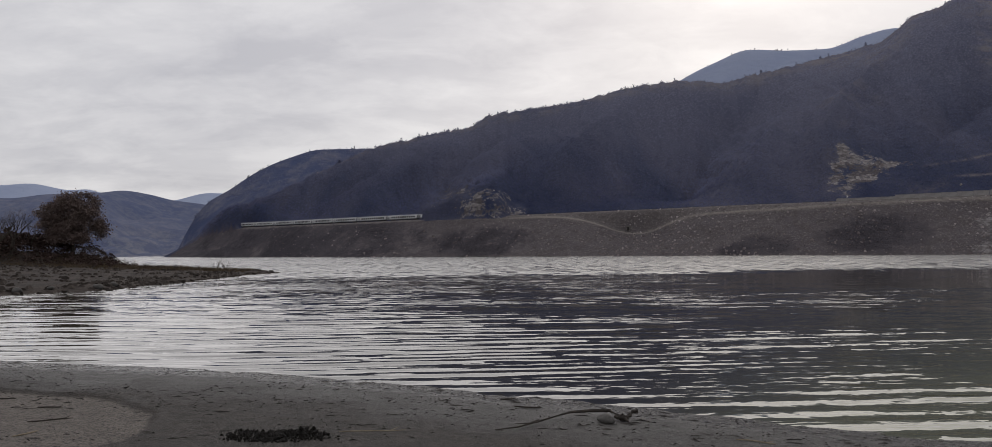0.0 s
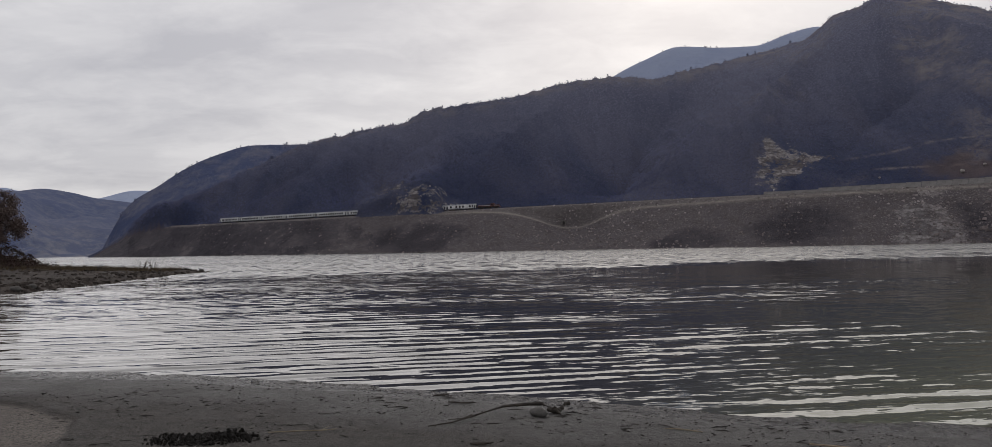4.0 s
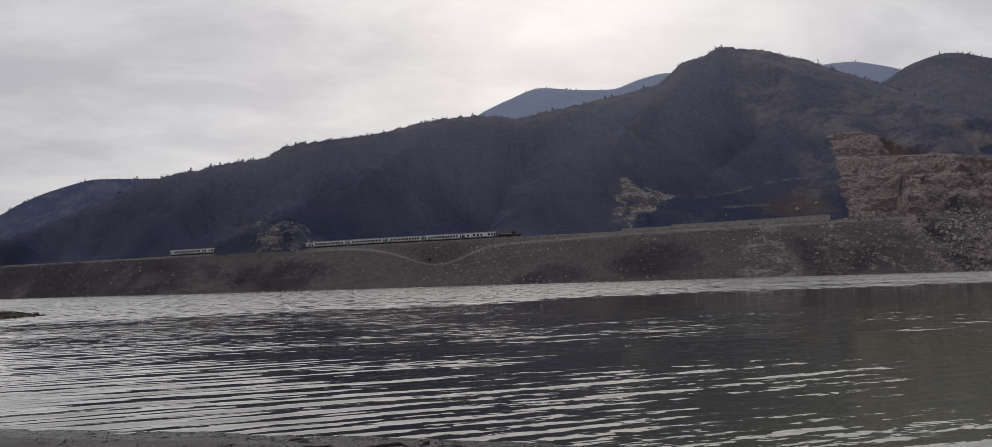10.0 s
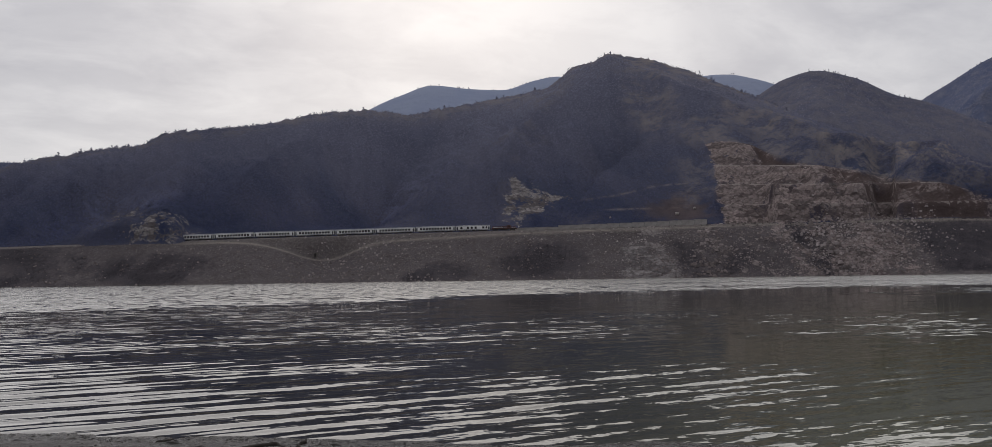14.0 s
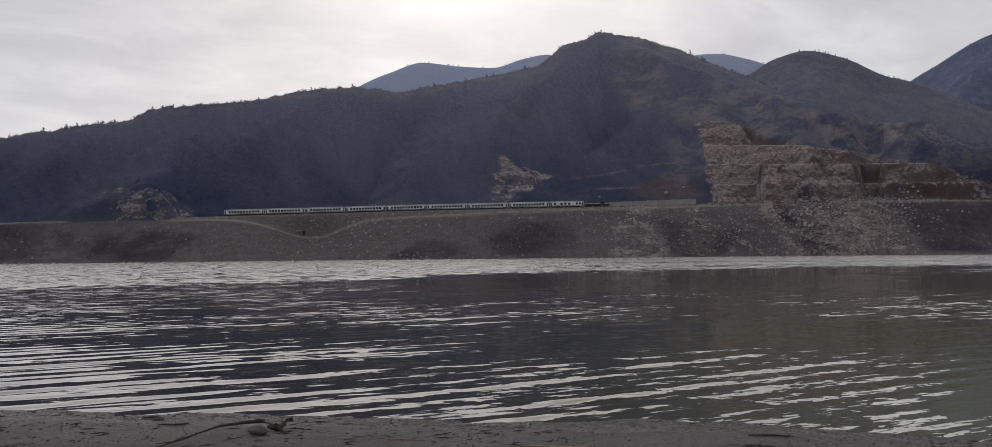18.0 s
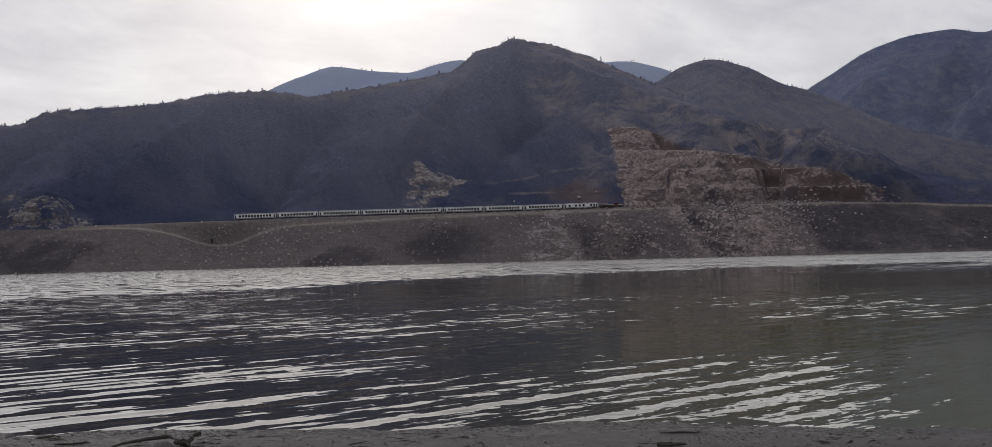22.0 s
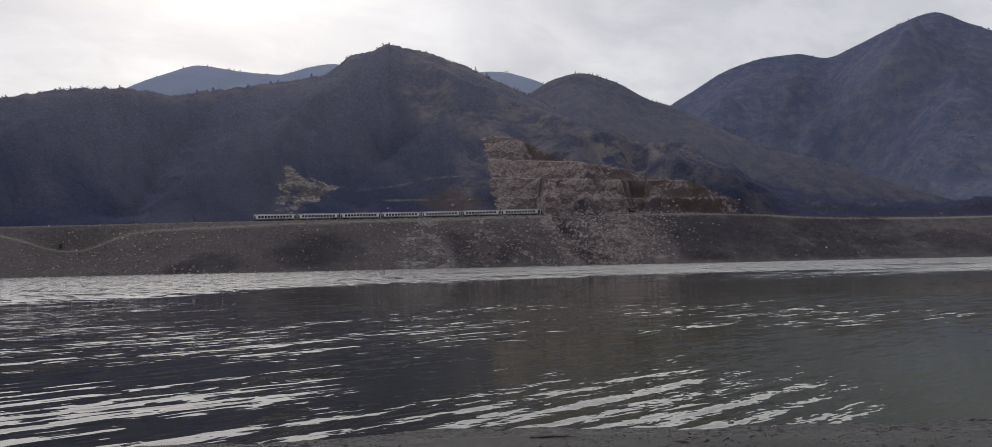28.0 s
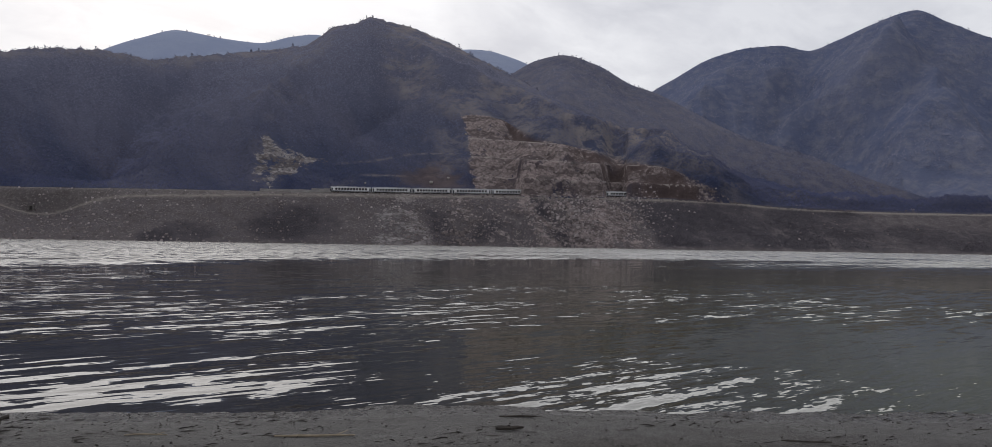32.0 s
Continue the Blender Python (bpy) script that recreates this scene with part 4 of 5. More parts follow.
def add_box(bm, x0, x1, y0, y1, z0, z1, bevel=0.0):
    r = bmesh.ops.create_cube(bm, size=1)
    vs = r["verts"]
    for v in vs:
        v.co = ((x0 + x1) / 2 + v.co.x * (x1 - x0), (y0 + y1) / 2 + v.co.y * (y1 - y0), (z0 + z1) / 2 + v.co.z * (z1 - z0))
    if bevel:
        es = list({e for v in vs for e in v.link_edges})
        bmesh.ops.bevel(bm, geom=es, offset=bevel, segments=2, affect="EDGES")
    return bm


def box_bm(*a, bevel=0.0):
    return add_box(bmesh.new(), *a, bevel=bevel)


def extrude_profile(pts, x0, x1):
    """A closed outline in y, z drawn out along x."""
    bm = bmesh.new()
    a = [bm.verts.new((x0, y, z)) for y, z in pts]
    b = [bm.verts.new((x1, y, z)) for y, z in pts]
    k = len(pts)
    for i in range(k):
        bm.faces.new((a[i], a[(i + 1) % k], b[(i + 1) % k], b[i]))
    bm.faces.new(a[::-1])
    bm.faces.new(b)
    bmesh.ops.recalc_face_normals(bm, faces=bm.faces)
    return bm


def wheel_bm(x, y, z, r, w):
    bm = bmesh.new()
    bmesh.ops.create_cone(bm, cap_ends=True, segments=20, radius1=r, radius2=r, depth=w,
                          matrix=Matrix.Translation((x, y, z)) @ Matrix.Rotation(math.pi / 2, 4, "X"))
    return bm


def tube(bm, pts, radii, seg=7):
    """A limb through the points."""
    rings = []
    for i, (p, r) in enumerate(zip(pts, radii)):
        p = Vector(p)
        d = (Vector(pts[min(i + 1, len(pts) - 1)]) - Vector(pts[max(i - 1, 0)])).normalized()
        u = d.orthogonal().normalized()
        w = d.cross(u)
        rings.append([bm.verts.new(p + (u * math.cos(a) + w * math.sin(a)) * r * random.uniform(0.88, 1.12)) for a in (2 * math.pi * k / seg for k in range(seg))])
    for a, b in zip(rings, rings[1:]):
        for k in range(seg):
            bm.faces.new((a[k], a[(k + 1) % seg], b[(k + 1) % seg], b[k]))
    bm.faces.new(rings[0][::-1])
    bm.faces.new(rings[-1])
    return bm


def ground_z(x, y):
    b, d = np.degrees(np.arctan2(x, y)), np.hypot(x, y)
    return height(np.atleast_1d(np.float64(b)), np.atleast_1d(np.float64(d)))[0]


def scatter(name, mat, shapes, places, sizes, turns, tall=None, label="", category=""):
    """Many small pieces joined into one piece of stuff. shapes: (verts, tris) templates."""
    rng = np.random.default_rng(len(places))
    which = rng.integers(0, len(shapes), len(places))
    vv, ff, off = [], [], 0
    for k, (v, f) in enumerate(shapes):
        m = which == k
        if not m.any():
            continue
        p, s, a = places[m], sizes[m], turns[m]
        c, q = np.cos(a)[:, None], np.sin(a)[:, None]
        x = (v[None, :, 0] * c - v[None, :, 1] * q) * s[:, None]
        y = (v[None, :, 0] * q + v[None, :, 1] * c) * s[:, None]
        z = v[None, :, 2] * (s if tall is None else tall[m])[:, None]
        out = np.stack([x + p[:, 0:1], y + p[:, 1:2], z + p[:, 2:3]], -1).reshape(-1, 3)
        idx = (f[None] + (np.arange(m.sum()) * len(v))[:, None, None]).reshape(-1, f.shape[1]) + off
        vv.append(out)
        ff.append(idx)
        off += len(out)
    ob = sheet(name, np.concatenate(vv), np.concatenate(ff), [mat], shade=False)
    return tagged(ob, label, category, kind="stuff")


def twig_clump(seed, leaves, flat=0.75, size=0.34, upright=0.5, face=1.0):
    """A ragged clump of small slivers about one unit wide and one high."""
    rng = np.random.default_rng(seed)
    v, f = [], []
    for i in range(leaves):
        a, r, h = rng.uniform(0, 6.283), rng.uniform(0, 0.5) ** 0.7, rng.uniform(0.05, 1) ** 0.8
        r *= (1.05 - 0.75 * abs(h - 0.4))
        c = np.array([math.cos(a) * r * 0.62, math.sin(a) * r * 0.62, h * flat])
        up = rng.normal(size=3) * upright + np.array([0.0, -face, 1.0])
        d1 = np.cross(up, rng.normal(size=3))
        d1 /= np.linalg.norm(d1)
        d2 = np.cross(up, d1)
        d2 /= np.linalg.norm(d2)
        s = size * rng.uniform(0.5, 1.15)
        k = len(v)
        v += [c - d1 * s * 0.5, c + d1 * s * 0.5 + d2 * s * 0.1, c + d2 * s * 0.75]
        f.append((k, k + 1, k + 2))
    return np.array(v), np.array(f)


def stone_shape(seed, flat=0.7):
    """An angular stone about one unit wide."""
    rng = np.random.default_rng(seed)
    v = np.array([(x, y, z) for x in (-0.5, 0.5) for y in (-0.5, 0.5) for z in (0.0, 1.0)], float)
    v[:, :2] *= np.where(v[:, 2:3] > 0.5, rng.uniform(0.35, 0.8), 1.0)
    v += rng.uniform(-0.16, 0.16, v.shape)
    v[:, 2] = v[:, 2] * flat - 0.12
    f = np.array([(0, 1, 3), (0, 3, 2), (4, 6, 7), (4, 7, 5), (0, 4, 5), (0, 5, 1), (2, 3, 7), (2, 7, 6), (1, 5, 7), (1, 7, 3)])
    return v, f


def polar(b, d):
    a = np.radians(b)
    return d * np.sin(a), d * np.cos(a)


def on_land(b, d, sink=0.0):
    x, y = polar(b, d)
    return np.stack([x, y, height(b, d)[0] - sink], -1)


# ---- railway ----
BALLAST = mottled("track_ballast", (0.14, 0.13, 0.12), (0.27, 0.25, 0.235), 0.4, 0.95, 10, 0.8, 0.2)
STEEL = mottled("rail_steel", (0.10, 0.07, 0.055), (0.17, 0.13, 0.11), 0.6, 0.55, 10, 0.2, 0.01, 0.7)
CONCRETE = mottled("old_concrete", (0.24, 0.228, 0.22), (0.36, 0.342, 0.328), 0.3, 0.9, 8, 0.4, 0.05)
STONEWORK = mottled("culvert_stone", (0.10, 0.090, 0.084), (0.18, 0.165, 0.155), 0.5, 0.95, 8, 0.6, 0.06)
WHITE = mottled("coach_white_paint", (0.60, 0.60, 0.60), (0.70, 0.70, 0.695), 0.25, 0.45, 14, 0.05, 0.01, 0.0, 0.5)
ROOF = mottled("coach_roof_grey", (0.26, 0.26, 0.275), (0.36, 0.36, 0.37), 0.3, 0.7, 10, 0.1, 0.01)
STRIPE = mottled("coach_blue_stripe", (0.020, 0.024, 0.045), (0.030, 0.034, 0.060), 0.3, 0.45, 10, 0.05, 0.01, 0.0, 0.5)
UNDER = mottled("running_gear", (0.022, 0.021, 0.02), (0.05, 0.046, 0.042), 0.7, 0.8, 8, 0.3, 0.02)
GLASS = mottled("dark_window_glass", (0.008, 0.009, 0.011), (0.014, 0.015, 0.018), 0.5, 0.2, 6, 0.0, 0.0, 0.0, 0.3)
RUST_RED = mottled("locomotive_red", (0.075, 0.030, 0.027), (0.115, 0.046, 0.040), 0.4, 0.5, 10, 0.1, 0.01, 0.0, 0.4)

_b = np.arange(-40, 74, 0.05)
_rd, _rz = rail(_b)
_rx, _ry = polar(_b, _rd)
_rs = np.concatenate([[0], np.cumsum(np.hypot(np.diff(_rx), np.diff(_ry)))])
_rs = _rs - np.interp(0, _b, _rs)


def rail_at(s):
    return Vector((np.interp(s, _rs, _rx), np.interp(s, _rs, _ry), np.interp(s, _rs, _rz)))


def ribbon(s0, s1, step, outline):
    """A shape of constant cross-section laid along the rails. outline: (offset to the lake, height)."""
    bm = bmesh.new()
    last = None
    for s in np.arange(s0, s1 + step, step):
        p, t = rail_at(s), rail_at(s + 1) - rail_at(s - 1)
        side = Vector((t.y, -t.x, 0)).normalized()
        ring = [bm.verts.new(p + side * o + Vector((0, 0, h))) for o, h in outline]
        if last:
            for k in range(len(ring)):
                bm.faces.new((last[k], last[(k + 1) % len(ring)], ring[(k + 1) % len(ring)], ring[k]))
        else:
            bm.faces.new(ring[::-1])
        last = ring
    bm.faces.new(last)
    bmesh.ops.recalc_face_normals(bm, faces=bm.faces)
    return bm


def build_track():
    root = new("railway_track")
    part("ballast_bed", ribbon(-262, 560, 8, [(-2.6, -1.6), (-1.7, -0.35), (1.7, -0.35), (2.6, -1.6)]), BALLAST, root, "grey crushed stone ballast")
    for o in (-0.72, 0.72):
        part("rail", ribbon(-262, 560, 8, [(o - 0.05, -0.36), (o - 0.05, -0.2), (o + 0.05, -0.2), (o + 0.05, -0.36)]), STEEL, root)
    sleeper = box_bm(-0.13, 0.13, -1.25, 1.25, -0.14, 0.06)
    me = bpy.data.meshes.new("sleeper")
    sleeper.to_mesh(me)
    sleeper.free()
    me.materials.append(CONCRETE)
    for s in np.arange(60, 300, 2.4):
        p, t = rail_at(s), rail_at(s + 1) - rail_at(s - 1)
        o = new("sleeper", me)
        o.parent = root
        o.matrix_basis = Matrix.Translation(p + Vector((0, 0, -0.36))) @ Matrix.Rotation(math.atan2(t.y, t.x), 4, "Z")
    tagged(root, "single railway track on a grey ballast bed above the lake", "railway track", kind="structure")


def build_retaining_wall():
    root = new("retaining_wall")
    for i, s in enumerate(np.arange(222, 350, 8.0)):
        top = 1.5 if s < 247 else 2.3 + 0.013 * (s - 247)
        p, q = rail_at(s), rail_at(s + 7.92)
        t = q - p
        bm = box_bm(0, 7.92, 0, 0.5, -1.6, top, bevel=0.04)
        add_box(bm, -0.0, 7.92, -0.12, 0.6, top + 0.003, top + 0.2, bevel=0.03)
        o = part("panel", bm, CONCRETE, root)
        o.matrix_basis = Matrix.Translation(p) @ Matrix.Rotation(math.atan2(t.y, t.x), 4, "Z") @ Matrix.Translation((0, 4.6, 0))
    tagged(root, "pale concrete retaining wall in panels behind the track", "retaining wall", kind="structure")


def bogie(parent, x):
    b = part("bogie", box_bm(x - 1.7, x + 1.7, -1.05, 1.05, 0.35, 0.75, bevel=0.05), UNDER, parent)
    for dx in (-1.25, 1.25):
        for y in (-0.78, 0.78):
            part("wheel", wheel_bm(x + dx, y, 0.46, 0.46, 0.13), STEEL, b)


def coach(first=False):
    """A passenger coach, 26.4 m over the buffers, rails at z = 0, lake side at -y."""
    root = new("generator_coach" if first else "passenger_coach")
    half = 10.9 if first else 12.8
    sec = [(-1.41, 1.05), (-1.41, 2.9), (-1.36, 3.35), (1.36, 3.35), (1.41, 2.9), (1.41, 1.05), (1.3, 0.9), (-1.3, 0.9)]
    body = part("body", extrude_profile(sec, -half, half), WHITE, root, "white painted coach body")
    roof = [(-1.37, 3.352), (-1.22, 3.72), (-0.8, 3.98), (0, 4.08), (0.8, 3.98), (1.22, 3.72), (1.37, 3.352)]
    part("roof", extrude_profile(roof, -half + 0.05, half - 0.05), ROOF, root, "rounded grey roof")
    for side in (-1, 1):
        y0, y1 = sorted((side * 1.405, side * 1.432))
        part("stripe", box_bm(-half + 1.3, half - 1.3, y0, y1, 1.12, 1.38), STRIPE, root, "dark blue stripe")
        if first:
            wins = [(-7.6, 1.3), (-3.4, 1.3), (-0.9, 1.3), (1.6, 1.3), (6.6, 1.3), (8.6, 1.0)]
        else:
            wins = [(-9.35 + 1.87 * i, 1.26) for i in range(11)]
        for x, w in wins:
            win = part("window", box_bm(x - w / 2, x + w / 2, *sorted((side * 1.40, side * 1.438)), 1.80, 3.05, bevel=0.012), GLASS, root, "dark tinted window")
            part("window_frame", box_bm(x - w / 2 - 0.05, x + w / 2 + 0.05, *sorted((side * 1.405, side * 1.425)), 1.75, 3.10, bevel=0.008), UNDER, win)
        for x in (-half + 0.72, half - 0.72):
            door = part("door", box_bm(x - 0.45, x + 0.45, *sorted((side * 1.40, side * 1.43)), 1.0, 3.1, bevel=0.01), STRIPE, root, "dark entrance door")
            part("door_window", box_bm(x - 0.25, x + 0.25, *sorted((side * 1.432, side * 1.442)), 2.05, 2.85), GLASS, door)
            part("door_step", box_bm(x - 0.4, x + 0.4, *sorted((side * 1.2, side * 1.42)), 0.55, 0.62), UNDER, door)
    for x in (-half, half):
        e = 1 if x > 0 else -1
        part("gangway", box_bm(*sorted((x, x + e * 0.38)), -0.75, 0.75, 0.95, 3.2, bevel=0.05), UNDER, root, "black rubber gangway")
    part("underframe", box_bm(-half + 0.4, half - 0.4, -1.15, 1.15, 0.72, 0.9), UNDER, root)
    for x0, x1 in ((-5.5, -2.4), (-0.6, 2.2), (3.2, 5.6)):
        part("equipment_box", box_bm(x0, x1, -1.2, 1.2, 0.3, 0.72, bevel=0.04), UNDER, root)
    for x in (-half + 4.8, -2.7, 2.7, half - 4.8):
        part("roof_vent", box_bm(x - 0.7, x + 0.7, -0.5, 0.5, 4.03, 4.2, bevel=0.05), ROOF, root)
    bogie(root, -half + 3.6)
    bogie(root, half - 3.6)
    return tagged(root, "white generator coach with few windows behind the locomotive" if first else "white passenger coach with a row of dark windows on rails",
                  "railway coach", group="train")


def locomotive():
    """A low centre-cab diesel, 17 m over the buffers."""
    root = new("locomotive")
    part("frame", box_bm(-8.0, 8.0, -1.3, 1.3, 0.95, 1.3, bevel=0.04), UNDER, root)
    part("long_hood", box_bm(-7.6, 1.9, -0.95, 0.95, 1.303, 2.75, bevel=0.12), RUST_RED, root, "dark red engine hood")
    cab = part("cab", box_bm(1.903, 4.4, -1.4, 1.4, 1.303, 3.5, bevel=0.1), RUST_RED, root, "dark red driver's cab")
    part("short_hood", box_bm(4.403, 7.7, -0.95, 0.95, 1.303, 2.5, bevel=0.12), RUST_RED, root)
    for side in (-1, 1):
        for x in (2.35, 3.35):
            part("cab_window", box_bm(x, x + 0.7, *sorted((side * 1.38, side * 1.42)), 2.4, 3.15, bevel=0.01), GLASS, cab)
        part("handrail", box_bm(-7.5, 1.8, *sorted((side * 1.2, side * 1.25)), 2.1, 2.15), WHITE, root, "pale handrail")
        part("stripe", box_bm(-7.1, 1.6, *sorted((side * 0.94, side * 0.965)), 2.15, 2.35), WHITE, root, "pale stripe along the hood")
        part("stripe", box_bm(4.7, 7.4, *sorted((side * 0.94, side * 0.965)), 1.95, 2.15), WHITE, root, "pale stripe along the hood")
        for x in (-6.3, -3.9, -1.4):
            part("grille", box_bm(x, x + 1.5, *sorted((side * 0.94, side * 0.972)), 1.5, 2.05), UNDER, root)
    part("exhaust", box_bm(-1.2, -0.5, -0.3, 0.3, 2.753, 3.1, bevel=0.05), UNDER, root)
    part("fuel_tank", box_bm(-2.4, 2.4, -1.2, 1.2, 0.3, 0.95, bevel=0.1), UNDER, root)
    for x in (-8.2, 8.2):
        part("buffer_beam", box_bm(x - 0.2, x + 0.2, -1.35, 1.35, 0.7, 1.25, bevel=0.03), RUST_RED, root)
    bogie(root, -5.4)
    bogie(root, 5.4)
    return tagged(root, "low dark red diesel locomotive heading a white train", "locomotive", group="train")


build_track()
build_retaining_wall()
first_coach = coach(True)
TRAIN = [locomotive(), first_coach]
_c = coach()
TRAIN.append(_c)
for _i in range(7):
    TRAIN.append(copy_thing(_c, Matrix.Identity(4)))


def train_rows(i):
    """Poses of the i-th vehicle, counted from the locomotive, as the train slows from 18.6 to 15 m/s."""
    behind = 8 * 26.4 + (22.6 + 8.6 if i == 0 else 11.3 if i == 1 else 13.2 - 26.4 * (i - 1))
    rows = []
    for t in np.arange(0, 32.5, 1.0):
        s = -273.2 + 18.58 * t - 0.055 * t * t + behind
        f, r = rail_at(s + 9.2), rail_at(s - 9.2)
        d = f - r
        p = (f + r) / 2 + Vector((0, 0, -0.2))
        rows.append((float(t), pose(*p, 0, -math.degrees(math.atan2(d.z, math.hypot(d.x, d.y))), math.degrees(math.atan2(d.y, d.x)))))
    return rows


def build_culvert():
    b = 9.3
    d = float(rail(np.array([b]))[0][0]) - 12
    x, y = polar(b, d)
    root = new("culvert")
    bm = bmesh.new()
    # portal with a round-headed opening through it
    arch = [(-1.2, -2.0), (-1.2, 0.6)] + [(1.2 * math.cos(a), 0.6 + 1.2 * math.sin(a)) for a in np.linspace(math.pi, 0, 9)[1:-1]] + [(1.2, 0.6), (1.2, -2.0)]
    ring = [(-2.6, -2.0), (-2.6, 2.6), (2.6, 2.6), (2.6, -2.0)]
    fa = [bm.verts.new((px_, 0.0, pz)) for px_, pz in ring + arch[::-1]]
    ba = [bm.verts.new((px_, 0.6, pz)) for px_, pz in ring + arch[::-1]]
    bm.faces.new(fa)
    bm.faces.new(ba[::-1])
    k = len(fa)
    for i in range(k):
        bm.faces.new((fa[i], ba[i], ba[(i + 1) % k], fa[(i + 1) % k]))
    bmesh.ops.recalc_face_normals(bm, faces=bm.faces)
    part("portal", bm, STONEWORK, root)
    # solid dark block behind the portal, shade of the inside put into colour
    part("bore_shade", box_bm(-1.2, 1.2, 0.7, 8.0, -2.0, 1.9), UNDER, root, "dark block standing for the shade inside the culvert")
    root.matrix_world = Matrix.Translation((x, y, float(rail(np.array([b]))[1][0]) - 12.6)) @ Matrix.Rotation(radians(-b), 4, "Z") @ Matrix.Scale(0.6, 4)
    tagged(root, "small concrete culvert under the railway bank", "culvert")


build_culvert()


def signal_post():
    """A pale post at the end of the wall."""
    b = 23.55
    d = float(rail(np.array([b]))[0][0]) + 4.2
    x, y = polar(b, d)
    root = new("signal_post")
    part("footing", box_bm(-0.45, 0.45, -0.45, 0.45, -1.2, 0.25, bevel=0.05), CONCRETE, root)
    bm = bmesh.new()
    tube(bm, [(0, 0, 0.25), (0, 0, 1.8), (0, 0, 3.4)], [0.17, 0.15, 0.12], 10)
    part("mast", bm, CONCRETE, root, "pale concrete mast")
    head = part("signal_head", box_bm(-0.32, 0.32, -0.22, 0.16, 2.7, 3.7, bevel=0.05), WHITE, root, "white signal box")
    for z in (2.95, 3.4):
        part("lens", wheel_bm(0, -0.23, z, 0.11, 0.04), GLASS, head)
    root.matrix_world = Matrix.Translation((x, y, float(rail(np.array([b]))[1][0]) - 0.6)) @ Matrix.Rotation(radians(-b), 4, "Z")
    tagged(root, "pale signal post standing beside the railway track", "signal post")


signal_post()

# ---- woods, scrub and stones on the far side ----
def mountain_scrub():
    rng = np.random.default_rng(5)
    n = 165000
    b = rng.uniform(-20, 73, n)
    dt, _ = rail(b)
    dc = along(MAIN_D, b)
    low = dt + 8 - 19 * (bulge(b) > 0.5)
    d = low + (dc + 6 - low) * rng.uniform(0, 1, n)
    z, kind, rock, green, blue = height(b, d)
    x, y = polar(b, d)
    thick = fbm(x / 60, y / 60, 201, 4)
    keep = (kind == 2) & (rock < 0.12) & (blue < 0.35) & (rng.uniform(0, 1, n) < np.clip(0.66 + 0.7 * thick - 0.75 * green, 0.05, 1))
    b, d, x, y, z = b[keep], d[keep], x[keep], y[keep], z[keep]
    m = len(b)
    size = rng.uniform(1.2, 2.7, m)
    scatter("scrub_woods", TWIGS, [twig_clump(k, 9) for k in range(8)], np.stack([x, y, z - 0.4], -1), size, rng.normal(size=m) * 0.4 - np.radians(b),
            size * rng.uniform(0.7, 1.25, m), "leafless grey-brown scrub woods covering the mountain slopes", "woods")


def crest_trees():
    rng = np.random.default_rng(6)
    out = []
    for e, dist, lo, hi, n in ((MAIN_E, None, -12, 49, 640), (LEFT_E, 1250, -21, -9, 110), (EAST_E, 1350, 40, 68, 200), (FAR_E, 2500, 50, 73, 240), (BLUE_E, 2100, 12, 42, 160)):
        b = rng.uniform(lo, hi, n)
        b = b[fbm(b * 1.3, b * 0 + dist if dist else b * 0, 207, 3) > -0.25]
        d = (along(MAIN_D, b) if dist is None else np.full_like(b, dist)) + rng.uniform(-6, 6, len(b))
        p = on_land(b, d, 1.3)
        size = (d / 930) ** 0.4 * (1.3 + 2.4 * rng.uniform(0, 1, len(b)) ** 2.5)
        out.append(np.concatenate([p, size[:, None]], 1))
    out = np.concatenate(out)
    m = len(out)
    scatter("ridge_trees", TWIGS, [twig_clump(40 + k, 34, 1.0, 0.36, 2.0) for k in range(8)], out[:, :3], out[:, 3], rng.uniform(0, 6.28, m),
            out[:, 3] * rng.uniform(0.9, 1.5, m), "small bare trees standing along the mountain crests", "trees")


def far_scrub():
    """Sparser bushes on the two hills behind."""
    rng = np.random.default_rng(16)
    n = 26000
    b = np.concatenate([rng.uniform(38, 71, n), rng.uniform(-21.5, -8, n // 3), rng.uniform(50, 73, n // 2)])
    d = np.concatenate([rng.uniform(760, 1350, n), rng.uniform(820, 1250, n // 3), rng.uniform(1700, 2500, n // 2)])
    z, kind, rock, green, blue = height(b, d)
    x, y = polar(b, d)
    t = fbm(x / 140, y / 140, 231, 3)
    keep = (kind >= 2) & (z > 15) & (rng.uniform(0, 1, len(b)) < 0.5 + 0.9 * t) & (d > along(MAIN_D, b) - 60)
    b, x, y, z, d = b[keep], x[keep], y[keep], z[keep], d[keep]
    m = len(b)
    size = rng.uniform(2.5, 5.0, m) * np.where(d > 1500, 1.5, 1.0)
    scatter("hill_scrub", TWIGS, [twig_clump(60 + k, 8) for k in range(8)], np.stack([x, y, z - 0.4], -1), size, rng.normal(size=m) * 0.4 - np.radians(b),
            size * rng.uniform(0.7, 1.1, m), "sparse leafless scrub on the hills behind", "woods")


